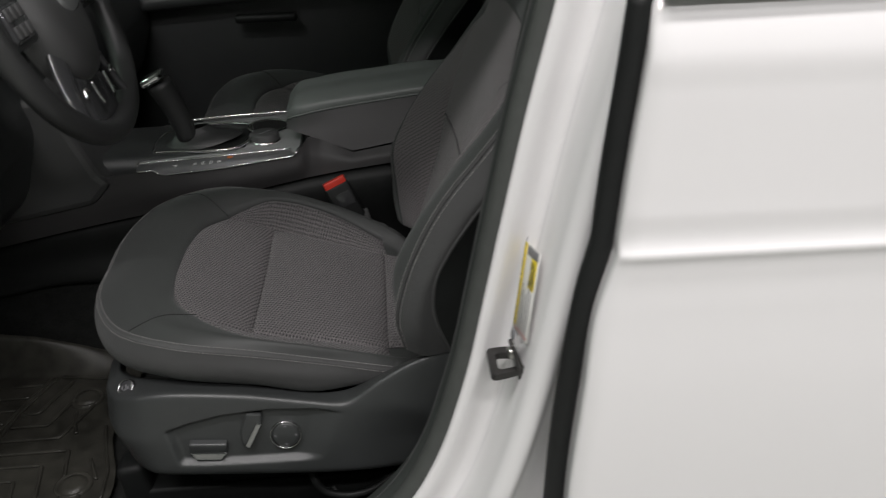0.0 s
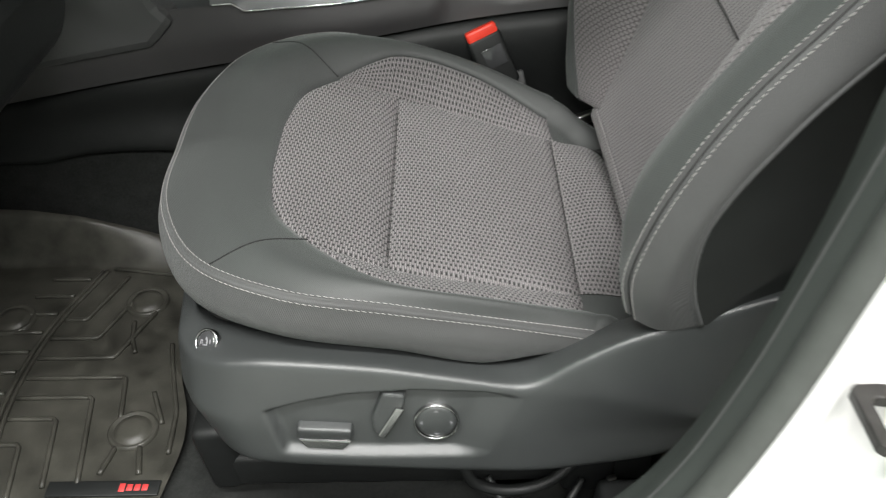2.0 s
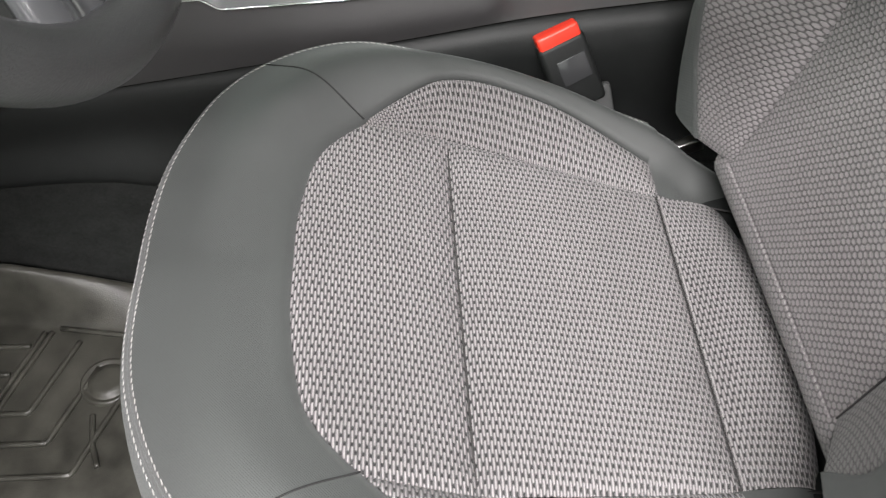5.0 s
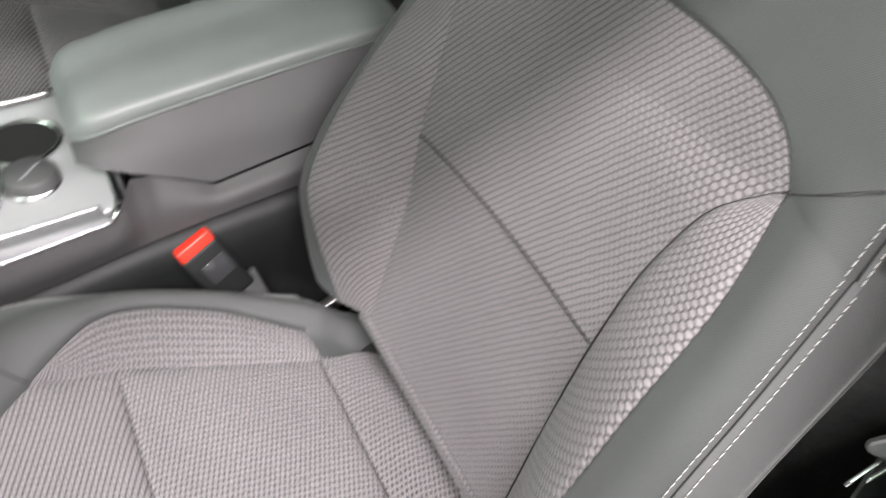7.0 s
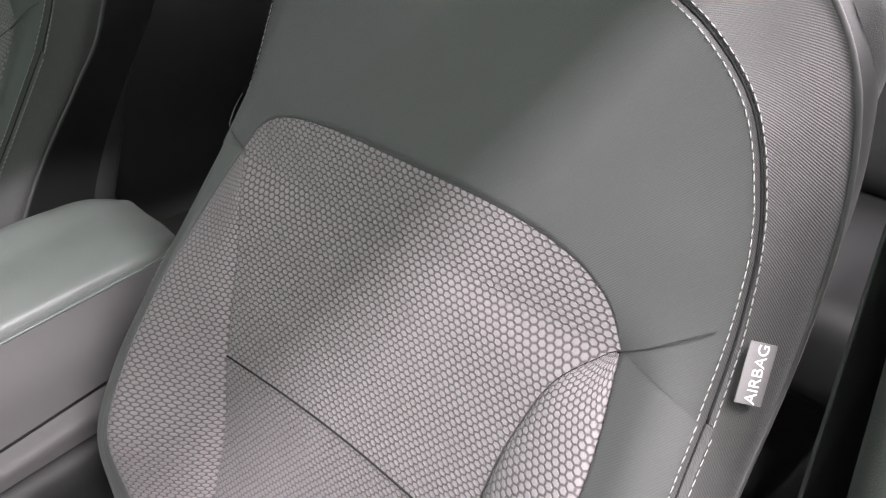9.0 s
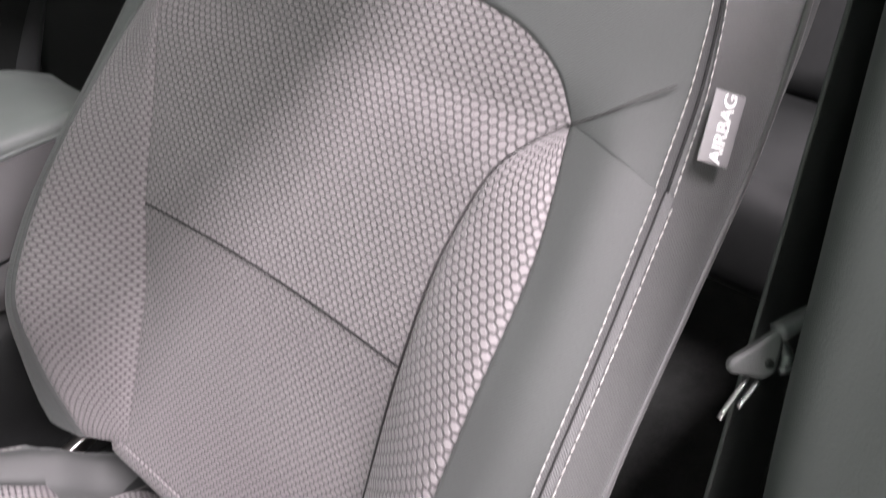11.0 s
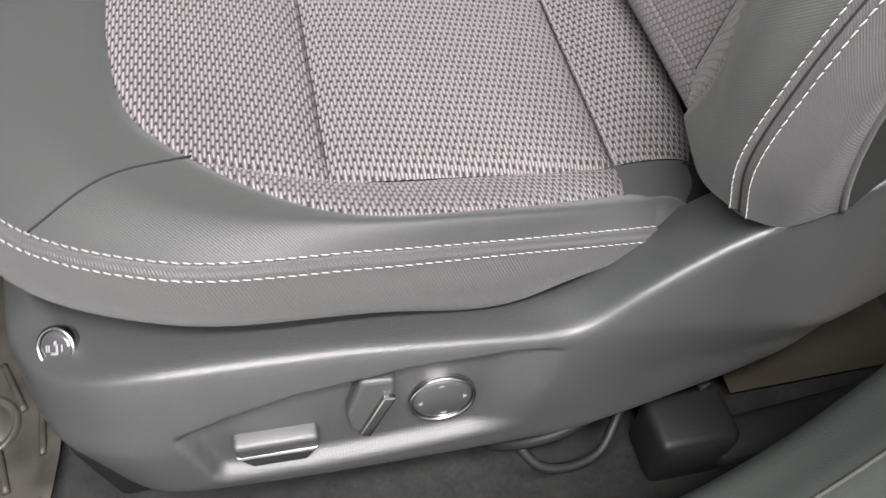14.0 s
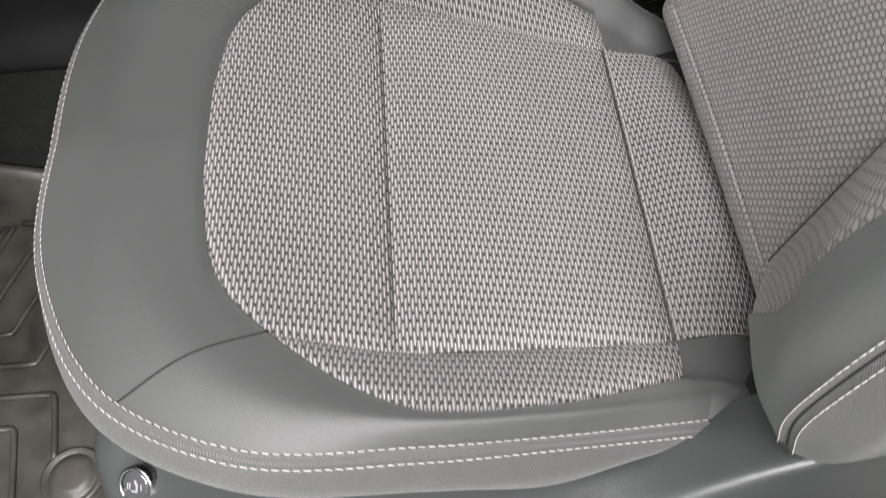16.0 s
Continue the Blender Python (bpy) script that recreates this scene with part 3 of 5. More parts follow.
for end, g in ((0, lambda c: c), (-1, flip)):
    first = np.stack([(far_of if end else g)(seam_at(0.138)), ins[end] - np.array([0.004, 0, 0.002]), mid[end], sta[end]])
    drop = FAR_DROP if end else np.array([(-0.004, 0, -0.001), (0.014, 0.003, -0.004), (0.038, 0.010, -0.016), (0.075, 0.022, -0.032), (0.110, 0.030, -0.058)])
    lean = np.linspace(1.0, 0.8, len(first))[:, None] if end else 1.0
    tuck_rows = [first + lean * d for d in drop]
    if not end:  # the flap runs level with the near edge of the rear insert
        for row, edge in zip(tuck_rows[1:], REAR_EDGE):
            row[0] = edge
            sink = max(0.0, (edge[0] - 0.155) / 0.06)
            row[2:, 2] -= 0.050 * sink
            row[1] = row[1] * 0.5 + np.array([edge[0], edge[1] - 0.030, edge[2] - 0.003]) * 0.5
    tuck = loft(tuck_rows, 18)
    part("cushion_tuck", grid_mesh("cushion_tuck", np.stack([crs(r, 30) for r in tuck.transpose(1, 0, 2)]), flipped=bool(end)), TWILL_UP, driver, "dark cloth tucked down behind the cushion")
for y in (0.100, 0.432):
    part("cushion_core", rbox((0.110, 0.085, 0.050), pose(0.185, y, 0.785), 0.012, 2), RUBBER, driver)
part("stitching", stitch_mesh("stitching", across(0.1425, 0.0) + np.array([0.0012, 0, 0.0002]), radius=0.0008), SEAM_THREAD, driver, "grey seam stitching")

# ---- driver seat: backrest ----
B_SEAM = [(0.196, 0.141, 0.879), (0.219, 0.141, 0.953), (0.240, 0.140, 1.020), (0.254, 0.134, 1.080), (0.284, 0.122, 1.165), (0.302, 0.108, 1.203), (0.322, 0.088, 1.222)]
B_INS = [(0.1747, 0.1045, 0.877), (0.168, 0.070, 0.945), (0.167, 0.062, 1.000), (0.194, 0.058, 1.060), (0.231, 0.061, 1.112), (0.285, 0.068, 1.175), (0.325, 0.083, 1.225)]
B_MID = [(0.168, 0.062, 0.872), (0.1555, 0.040, 0.935), (0.1555, 0.033, 0.995), (0.181, 0.0325, 1.050), (0.219, 0.036, 1.102), (0.272, 0.044, 1.165), (0.319, 0.056, 1.222)]
B_STA = [(0.162, 0.0155, 0.895), (0.154, 0.0115, 0.935), (0.164, 0.010, 0.987), (0.186, 0.010, 1.043), (0.217, 0.013, 1.095), (0.264, 0.019, 1.150), (0.318, 0.028, 1.212)]
B_STB = [(0.168, 0.0085, 0.893), (0.160, 0.0055, 0.934), (0.170, 0.0035, 0.986), (0.192, 0.0035, 1.041), (0.223, 0.0065, 1.092), (0.270, 0.0125, 1.147), (0.324, 0.021, 1.208)]
B_SIDE = [(0.186, 0.004, 0.886), (0.182, -0.009, 0.930), (0.190, -0.012, 0.985), (0.212, -0.010, 1.033), (0.245, -0.006, 1.083), (0.294, 0.000, 1.136), (0.350, 0.008, 1.197)]
B_PIPE = [(0.222, 0.004, 0.890), (0.203, -0.007, 0.950), (0.207, -0.010, 1.005), (0.234, -0.008, 1.053), (0.270, -0.003, 1.100), (0.318, 0.002, 1.150), (0.372, 0.008, 1.205)]
# the shoulder above the insert
U_STA = [(0.318, 0.028, 1.212), (0.347, 0.036, 1.260), (0.372, 0.051, 1.314), (0.386, 0.073, 1.355), (0.394, 0.106, 1.382), (0.402, 0.164, 1.403), (0.408, 0.265, 1.409)]
U_STB = [(0.324, 0.021, 1.208), (0.354, 0.028, 1.257), (0.380, 0.043, 1.314), (0.394, 0.066, 1.359), (0.402, 0.102, 1.389), (0.410, 0.163, 1.411), (0.416, 0.265, 1.417)]
U_INS = [(0.325, 0.083, 1.225), (0.331, 0.098, 1.245), (0.333, 0.119, 1.259), (0.334, 0.147, 1.267), (0.3345, 0.185, 1.271), (0.335, 0.225, 1.272), (0.335, 0.265, 1.272)]
U_MID = [(0.318, 0.056, 1.222), (0.342, 0.066, 1.257), (0.354, 0.086, 1.290), (0.362, 0.120, 1.315), (0.368, 0.165, 1.335), (0.372, 0.215, 1.345), (0.373, 0.265, 1.347)]
U_PIPE = [(0.372, 0.008, 1.205), (0.402, 0.012, 1.255), (0.432, 0.022, 1.320), (0.448, 0.045, 1.380), (0.455, 0.090, 1.425), (0.460, 0.158, 1.452), (0.462, 0.265, 1.458)]
U_SIDE = [(0.350, 0.008, 1.197), (0.382, 0.014, 1.250), (0.409, 0.029, 1.318), (0.424, 0.055, 1.374), (0.432, 0.096, 1.412), (0.438, 0.158, 1.436), (0.442, 0.265, 1.442)]
NB = 61
b_seam, b_ins, b_mid, b_sta, b_stb, b_side, b_pipe = (crs(c, NB) for c in (B_SEAM, B_INS, B_MID, B_STA, B_STB, B_SIDE, B_PIPE))


def shoulder(c, n=NB):
    return crs(np.r_[np.array(c), flip_back(np.array(c)[::-1])[1:]], 2 * n - 1)


u_sta, u_stb, u_ins, u_mid, u_pipe, u_side = (shoulder(c) for c in (U_STA, U_STB, U_INS, U_MID, U_PIPE, U_SIDE))
# the two rows of stitches draw together over the shoulder
near_end = np.minimum(np.arange(len(u_sta)), np.arange(len(u_sta))[::-1])
close = 0.42 * np.clip(near_end / 14, 0, 1)[:, None]
u_sta = u_sta * (1 - close) + u_stb * close
back = part("backrest", grid_mesh("backrest", np.concatenate([(u_ins + np.array([0.008, 0, -0.002]))[:, None], loft([u_ins, u_mid, u_sta], 25)], 1), uv="back", flipped=True), TWILL_UP, driver, "dark smooth cloth over the top of the backrest")
part("backrest_welt", grid_mesh("backrest_welt", loft([u_sta, (u_sta + u_stb) / 2 + np.array([0.003, 0, -0.001]), u_stb], 9), uv="len", flipped=True), TWILL, back, "folded seam between two rows of stitching")
# shade between the shoulder's stitch rows, painted as a near-black bead
part("welt_shade", tube_mesh("welt_shade", (u_sta + u_stb) / 2 + np.array([0.0020, 0.0004, -0.0006]), 0.0009, 6), HOLLOW_SHADE, back)
part("backrest_top", grid_mesh("backrest_top", loft([u_stb, u_side, u_pipe], 13), uv="len", flipped=True), TWILL, back)
for row in (u_sta, u_stb):
    part("stitching", stitch_mesh("stitching", row, out=(-0.0010, 0, 0.0004)), THREAD, back, "pale double stitching")
for side in (False, True):
    f = flip_back if side else (lambda c: c)
    bolster = part("side_bolster", grid_mesh("side_bolster", f(np.concatenate([(b_ins + np.array([0.008, 0.002, -0.002]))[:, None], loft([b_ins, b_mid, b_sta], 17)], 1)), uv="back", flipped=not side), TWILL_UP, back, "dark smooth cloth side bolster")
    part("bolster_welt", grid_mesh("bolster_welt", f(loft([b_sta, (b_sta + b_stb) / 2 + np.array([0.0012, 0.0012, 0]), b_stb], 9)), uv="len", flipped=not side), TWILL, bolster, "folded seam between two rows of stitching")
    # thin near-black bead in place of the shade along the bolster welt
    part("welt_shade", tube_mesh("welt_shade", f((b_sta + b_stb) / 2 + np.array([0.0008, 0.0007, 0])), 0.0006, 6), HOLLOW_SHADE, bolster)
    part("bolster_flank", grid_mesh("bolster_flank", f(loft([b_stb, b_side, b_pipe], 15)), uv="len", flipped=not side), TWILL, bolster, "dark ribbed cloth flank of the bolster")
    for row, off in ((b_sta, (-0.0008, -0.0006, 0.0002)), (b_stb, (-0.0005, -0.0010, 0.0002))):
        part("stitching", stitch_mesh("stitching", f(row + np.array(off))), THREAD, bolster, "pale double stitching")
    pip = np.concatenate([b_pipe, crs(U_PIPE, NB)[1:]])
    part("piping", tube_mesh("piping", f(crs(pip[::6], 120)), 0.0022, 8), TWILL, back)
    # rear flank: from the piping back to the rear shell
    rear = np.array(B_PIPE) + np.array([(0.130, 0.036, -0.02), (0.135, 0.042, 0.0), (0.120, 0.044, 0.01), (0.115, 0.042, 0.01), (0.110, 0.038, 0.01), (0.095, 0.032, 0.005), (0.085, 0.030, 0.0)])
    flank = loft([b_pipe, (b_pipe + crs(rear, NB)) / 2 + np.array([0, 0.003, 0]), crs(rear, NB)], 11)
    part("rear_flank", grid_mesh("rear_flank", f(flank), uv="len", flipped=not side), BACK_COVER, back, "smooth dark rear flank behind the piping")
    urear = np.array(U_PIPE) + np.array([(0.085, 0.030, 0), (0.08, 0.024, 0), (0.075, 0.020, 0), (0.07, 0.012, -0.005), (0.065, 0.01, -0.01), (0.06, 0, -0.015), (0.06, 0, -0.015)])
    uflank = loft([crs(U_PIPE, NB), (crs(U_PIPE, NB) + crs(urear, NB)) / 2 + np.array([0, -0.004, 0.003]), crs(urear, NB)], 9)
    part("rear_flank", grid_mesh("rear_flank", f(uflank), uv="len", flipped=not side), BACK_COVER, back)
    # bottom closing of the bolster pad
    base = np.stack([b_ins[0], b_mid[0], b_sta[0], b_stb[0], b_side[0], b_pipe[0], b_pipe[0] + np.array([0.05, 0.012, -0.008])])
    core = np.array([0.225, 0.085, 0.900])
    low = loft([base, base * 0.88 + core * 0.12 + np.array([0, 0, -0.009]), base * 0.55 + core * 0.45 + np.array([0, 0, -0.014]), base * 0.05 + core * 0.95], 12)
    part("bolster_underside", grid_mesh("bolster_underside", f(low), uv="len", flipped=side), TWILL, bolster)
    # loop cloth strip on the bolster
    strip = ruled(b_seam, b_ins, 16, 0.004, 0.003, way=(-0.85, 0, 0.35), length=0.07)
    part("bolster_insert", grid_mesh("bolster_insert", f(strip), uv="len" if side else "wide", flipped=not side), LOOPS_BACK, back, "grey woven loop cloth bolster strip")


def back_row(z, pull=0.004, n=49):
    """A line across the middle panel of the backrest."""
    a = np.array([np.interp(z, b_seam[:, 2], b_seam[:, i]) for i in range(3)])
    b = flip_back(a)
    c = (a + b) / 2
    c[0] = pull + np.interp(z, [0.879, 0.953, 1.020, 1.080, 1.165, 1.205, 1.240, 1.272], [0.193, 0.217, 0.238, 0.256, 0.289, 0.306, 0.321, 0.335])
    return crs([a, a + (c - a) * np.array([0.8, 0.6, 0.6]), c, b + (c - b) * np.array([0.8, 0.6, 0.6]), b], n)


low_edge = back_row(0.879)
cross_mid = back_row(1.080)
part("backrest_lower_insert", grid_mesh("backrest_lower_insert", np.stack([ruled(np.stack([r[i] for r in [back_row(z) for z in np.linspace(0.879, 1.080, 30)]]), np.stack([r[i + 1] for r in [back_row(z) for z in np.linspace(0.879, 1.080, 30)]]), 2)[:, 0] for i in range(48)] + [np.stack([back_row(z)[48] for z in np.linspace(0.879, 1.080, 30)])]), uv="back"), LOOPS_BACK, back, "grey woven loop cloth lumbar panel")
roll_rows = [low_edge + np.array([0.003, 0, 0.001])] + [low_edge + np.array(o) for o in ((-0.003, 0, -0.005), (-0.005, 0, -0.015), (-0.002, 0, -0.026), (0.010, 0, -0.036), (0.042, 0, -0.042))]
roll_rows = roll_rows[:1] + [np.array([1, 1.16, 1]) * r + np.array([0, -0.16 * YC, 0]) for r in roll_rows[1:]]
part("backrest_bottom_roll", grid_mesh("backrest_bottom_roll", loft(roll_rows, 12), uv="back", flipped=True), LOOPS_BACK, back, "grey woven cloth roll at the foot of the backrest")
part("stitching", stitch_mesh("stitching", low_edge + np.array([-0.0028, 0, 0.0003]), radius=0.0007, length=0.0040), SEAM_THREAD, back, "grey hem stitching")
rows_up = [back_row(z) for z in np.linspace(1.080, 1.222, 18)]
left = np.stack([r for r in rows_up])
top_line = crs(u_ins, 49)
upper = np.concatenate([left, np.stack([left[-1] * (1 - s) + top_line * s for s in np.linspace(0, 1, 12)[1:]])])
part("backrest_upper_insert", grid_mesh("backrest_upper_insert", upper, uv="back", flipped=True), LOOPS_BACK, back, "grey woven loop cloth upper panel")
# the cross seam's shade, put on as a near-black bead
part("cross_seam", tube_mesh("cross_seam", cross_mid + np.array([-0.0002, 0, 0]), 0.0009, 6), HOLLOW_SHADE, back)
# shell that closes the back
shell = rbox((0.06, 0.46, 0.56), pose(0.392, YC, 1.15, 0, 24, 0), 0.025, 3)
part("back_shell", shell, PLASTIC, back)
part("frame_cover", rbox((0.10, 0.40, 0.26), pose(0.305, YC, 0.84, 0, 14, 0), 0.02, 2), RUBBER, back)
for f in (flip_back, lambda c: c):
    part("long_seam", tube_mesh("long_seam", f(b_seam) + np.array([0.0016, 0, 0]), 0.0007, 6), SEAM_SOFT, back)
    part("shoulder_seam", tube_mesh("shoulder_seam", f(crs([(0.323, 0.084, 1.224), (0.325, 0.068, 1.234), (0.333, 0.048, 1.248), (0.340, 0.038, 1.254)], 20)), 0.0005, 6), SEAM_SOFT, back)

# ---- passenger seat: the same seat on the far side of the console ----
passenger = copy_thing(driver, pose(0.025, YC + 0.770, 0.60))
passenger.name = "passenger_seat"
hinge = Matrix.Translation((0.2, 0, 0.22))
for child in passenger.children:
    if child.name.split(".")[0] == "backrest":
        child.matrix_basis = hinge @ pose(0, 0, 0, 0, -5, 0) @ hinge.inverted()
tagged(passenger, "black and grey cloth front passenger seat beyond the console", "car seat")

# ---- driver seat: side shield and switches ----
EDGE = [(-0.228, 0.130, 0.765), (-0.222, 0.060, 0.755), (-0.205, 0.012, 0.742), (-0.180, -0.006, 0.737), (-0.150, -0.010, 0.736), (-0.100, -0.0125, 0.734), (-0.050, -0.0135, 0.731), (0.015, -0.0125, 0.725), (0.050, -0.012, 0.722), (0.085, -0.012, 0.721), (0.120, -0.006, 0.716), (0.160, 0.001, 0.714), (0.200, 0.008, 0.712), (0.250, 0.015, 0.720), (0.310, 0.028, 0.770)]
FACE = [(-0.250, 0.130, 0.790), (-0.242, 0.050, 0.790), (-0.220, 0.010, 0.790), (-0.185, -0.006, 0.790), (-0.150, -0.008, 0.790), (-0.100, -0.008, 0.787), (-0.050, -0.008, 0.784), (0.015, -0.008, 0.778), (0.050, -0.008, 0.773), (0.085, -0.007, 0.769), (0.120, -0.003, 0.766), (0.160, 0.001, 0.763), (0.200, 0.005, 0.757), (0.250, 0.010, 0.752), (0.310, 0.022, 0.772)]
LOW_RIDGE = [(-0.250, 0.130, 0.828), (-0.240, 0.062, 0.832), (-0.218, 0.026, 0.838), (-0.185, 0.006, 0.850), (-0.150, 0.000, 0.858), (-0.100, 0.000, 0.853), (-0.050, 0.000, 0.847), (0.015, 0.000, 0.834), (0.050, 0.000, 0.826), (0.085, 0.000, 0.819), (0.120, -0.003, 0.8165), (0.160, -0.005, 0.811), (0.200, -0.005, 0.797), (0.250, -0.002, 0.778), (0.310, 0.014, 0.777)]
HIGH_RIDGE = [(x, y + 0.0015, z + 0.001) for x, y, z in LOW_RIDGE[:10]] + [(0.122, 0.004, 0.850), (0.163, 0.006, 0.874), (0.203, 0.006, 0.890), (0.250, 0.008, 0.906), (0.310, 0.014, 0.920)]
INNER = [(-0.235, 0.135, 0.842), (-0.225, 0.085, 0.842), (-0.205, 0.068, 0.842), (-0.185, 0.060, 0.846), (-0.150, 0.048, 0.849), (-0.100, 0.040, 0.848), (-0.050, 0.035, 0.842), (0.015, 0.030, 0.829), (0.050, 0.030, 0.8215), (0.085, 0.034, 0.820), (0.120, 0.043, 0.831), (0.160, 0.045, 0.850), (0.200, 0.047, 0.866), (0.250, 0.052, 0.882), (0.310, 0.058, 0.896)]


def smooth01(x):
    x = np.clip(x, 0, 1)
    return x * x * (3 - 2 * x)


def soften(a, wide, axis):
    """Rounds the corners of a polyline or of a grid along one axis."""
    k = np.exp(-0.5 * (np.arange(-3 * wide, 3 * wide + 1) / wide) ** 2)
    k /= k.sum()
    m = np.moveaxis(np.asarray(a, float), axis, 0)
    ends = np.concatenate([2 * m[:1] - m[1:3 * wide + 1][::-1], m, 2 * m[-1:] - m[-3 * wide - 1:-1][::-1]])
    out = sum(w * ends[i:i + len(m)] for i, w in enumerate(k))
    return np.moveaxis(out, 0, axis)


def even(p, n):
    """n points evenly along a polyline."""
    p = np.asarray(p, float)
    k = np.r_[0, np.cumsum(np.linalg.norm(np.diff(p, axis=0), axis=1))]
    s = np.linspace(0, k[-1], n)
    return np.stack([np.interp(s, k, p[:, i]) for i in range(3)], 1)


def shield_rail(p, n=190):
    p = np.array(p)
    k = np.r_[0, np.cumsum(np.linalg.norm(np.diff(np.array(EDGE), axis=0), axis=1))]
    return soften(np.stack([np.interp(np.linspace(0, k[-1], n), k, p[:, i]) for i in range(3)], 1), 3, 0)


edge_line = np.array(EDGE)
rails = [shield_rail(r) for r in (edge_line + np.array([0, 0.040, -0.012]), edge_line + np.array([0, 0.010, -0.010]), EDGE, FACE, LOW_RIDGE, HIGH_RIDGE, INNER, np.array(INNER) + np.array([0, 0.022, -0.016]))]
shield = soften(np.stack([even(row, 130) for row in np.stack(rails, 1)]), 3, 1)


px_, pz_ = shield[..., 0], shield[..., 2]
rec_top = np.interp(px_, [-0.16, -0.12, -0.08, -0.02, 0.04, 0.08], [0.802, 0.814, 0.822, 0.825, 0.820, 0.812])
rec_left = -0.154 + (0.806 - pz_) * 0.20
rec_low = np.interp(px_, [-0.14, -0.05, 0.05], [0.747, 0.744, 0.741])
rec_right = 0.052 + (pz_ - 0.745) * 0.45
face_only = smooth01((0.02 - shield[..., 1]) / 0.01)
mask = face_only * smooth01((px_ - rec_left) / 0.009) * smooth01((rec_top - pz_) / 0.006) * smooth01((pz_ - rec_low) / 0.010) * smooth01((rec_right - px_) / 0.045)
shield[..., 1] += 0.0092 * mask
side_shield = part("side_shield", grid_mesh("side_shield", shield, uv="len"), PLASTIC, driver, "grained black plastic shield with a recess for the switches")
# horizontal power switch with a bright lower edge
sw = part("power_switch", rbox((0.050, 0.016, 0.017), pose(-0.1015, 0.000, 0.7725, 8, 5, 0), 0.003, 3), PLASTIC, side_shield, "seat position switch")
part("bright_edge", slab([(-0.025, 0), (0.025, 0), (0.017, -0.0115), (-0.016, -0.0115)], 0.016, frame_of((-0.1022, 0.0085, 0.7630), (0, -1, 0.12), (0.09, 0.1, 1)), 0.0018), DIM_CHROME, sw, "bright metal lower edge")
# tilted backrest switch
RM = frame_of((-0.0415, 0.009, 0.7925), (0, -1, 0.1), (0.16, 0, 1)) @ Matrix.Diagonal((1.25, 1.02, 1.0, 1.0))
sw = part("recline_switch", slab([(-0.0075, 0.026), (0.0085, 0.026), (0.009, 0.014), (-0.002, -0.024), (-0.010, -0.019), (-0.0125, -0.002)], 0.016, RM, 0.0022), PLASTIC, side_shield, "backrest recline switch")
# the switch's lit edge, put on as a bright strip
part("bright_edge", slab([(0.0035, 0.014), (0.0095, 0.013), (-0.001, -0.0235), (-0.0065, -0.021)], 0.0035, RM @ pose(0, 0, 0.0155), 0.001), DIM_CHROME, sw, "bright metal strip for the lit edge")
# round lumbar switch
rim = part("lumbar_switch", lathe([(0.0180, -0.006), (0.0206, -0.004), (0.0208, 0.0035), (0.0199, 0.0050), (0.0188, 0.0040), (0.0186, 0.0)], frame_of((0.000, 0.002, 0.780), (0, -1, 0.12), (0, 0, 1))), DIM_CHROME, side_shield, "chrome rim of the round lumbar switch")
part("pad", lathe([(0.0187, -0.001), (0.0180, 0.0030), (0.0150, 0.0042), (0.0, 0.0034)], frame_of((0.000, 0.002, 0.780), (0, -1, 0.12), (0, 0, 1))), PLASTIC, rim)
for ang in (0, 90, 180, 270):
    part("arrow", slab([(-0.002, 0.0), (0.002, 0.0), (0.0, 0.0026)], 0.0004, frame_of((0.000, 0.002, 0.780), (0, -1, 0.12), (0, 0, 1)) @ pose(0, 0, 0.0040, 0, 0, ang) @ pose(0, 0.0125, 0)), GREY_MARK, rim)
# seat heater button
HB = frame_of((-0.2050, 0.0415, 0.8445), (-0.32, -0.62, 0.72), (0.05, 0.5, 0.8)) @ Matrix.Scale(1.18, 4)
heat = part("heater_button", lathe([(0.0080, -0.006), (0.0100, -0.004), (0.0102, 0.0012), (0.0092, 0.0024), (0.0084, 0.0014), (0.0082, -0.001)], HB), DIM_CHROME, side_shield, "dark chrome rim of the seat heater button")
part("button", lathe([(0.0083, -0.002), (0.0080, 0.0008), (0.0062, 0.0016), (0.0, 0.0018)], HB), GLOSS, heat, "glossy black heater button")
for x, y, w, h in ((-0.0042, -0.0005, 0.0008, 0.0034), (-0.0029, -0.0005, 0.0008, 0.0034), (0.0038, 0.0, 0.0008, 0.0034), (0.0004, 0.0022, 0.0014, 0.0022), (0.0012, -0.0008, 0.0012, 0.0048), (-0.0006, -0.0028, 0.0030, 0.0011)):
    part("icon", rbox((w, h, 0.0003), HB @ pose(x, y, 0.0019), 0.0001, 1), GREY_MARK, heat)

# seat base under the shield
part("seat_pan", rbox((0.34, 0.40, 0.06), pose(0.02, YC, 0.745), 0.02, 2), RUBBER, driver)
for y in (0.090, 0.440):
    rail = part("seat_rail", rbox((0.46, 0.045, 0.045), pose(0.0, y, 0.622), 0.006, 2), RUBBER, driver)
    part("riser", rbox((0.30, 0.03, 0.10), pose(0.02, y, 0.69), 0.008, 2), RUBBER, rail)
    part("rail_cover", rbox((0.042, 0.050, 0.095), pose(-0.234, y + 0.002, 0.640, 0, -8, 0), 0.010, 3), RUBBER, rail, "dark plastic rail end cover")
    part("rear_bracket", rbox((0.055, 0.05, 0.13), pose(0.165, y - 0.004, 0.650, 0, 6, 0), 0.010, 3), RUBBER, rail)
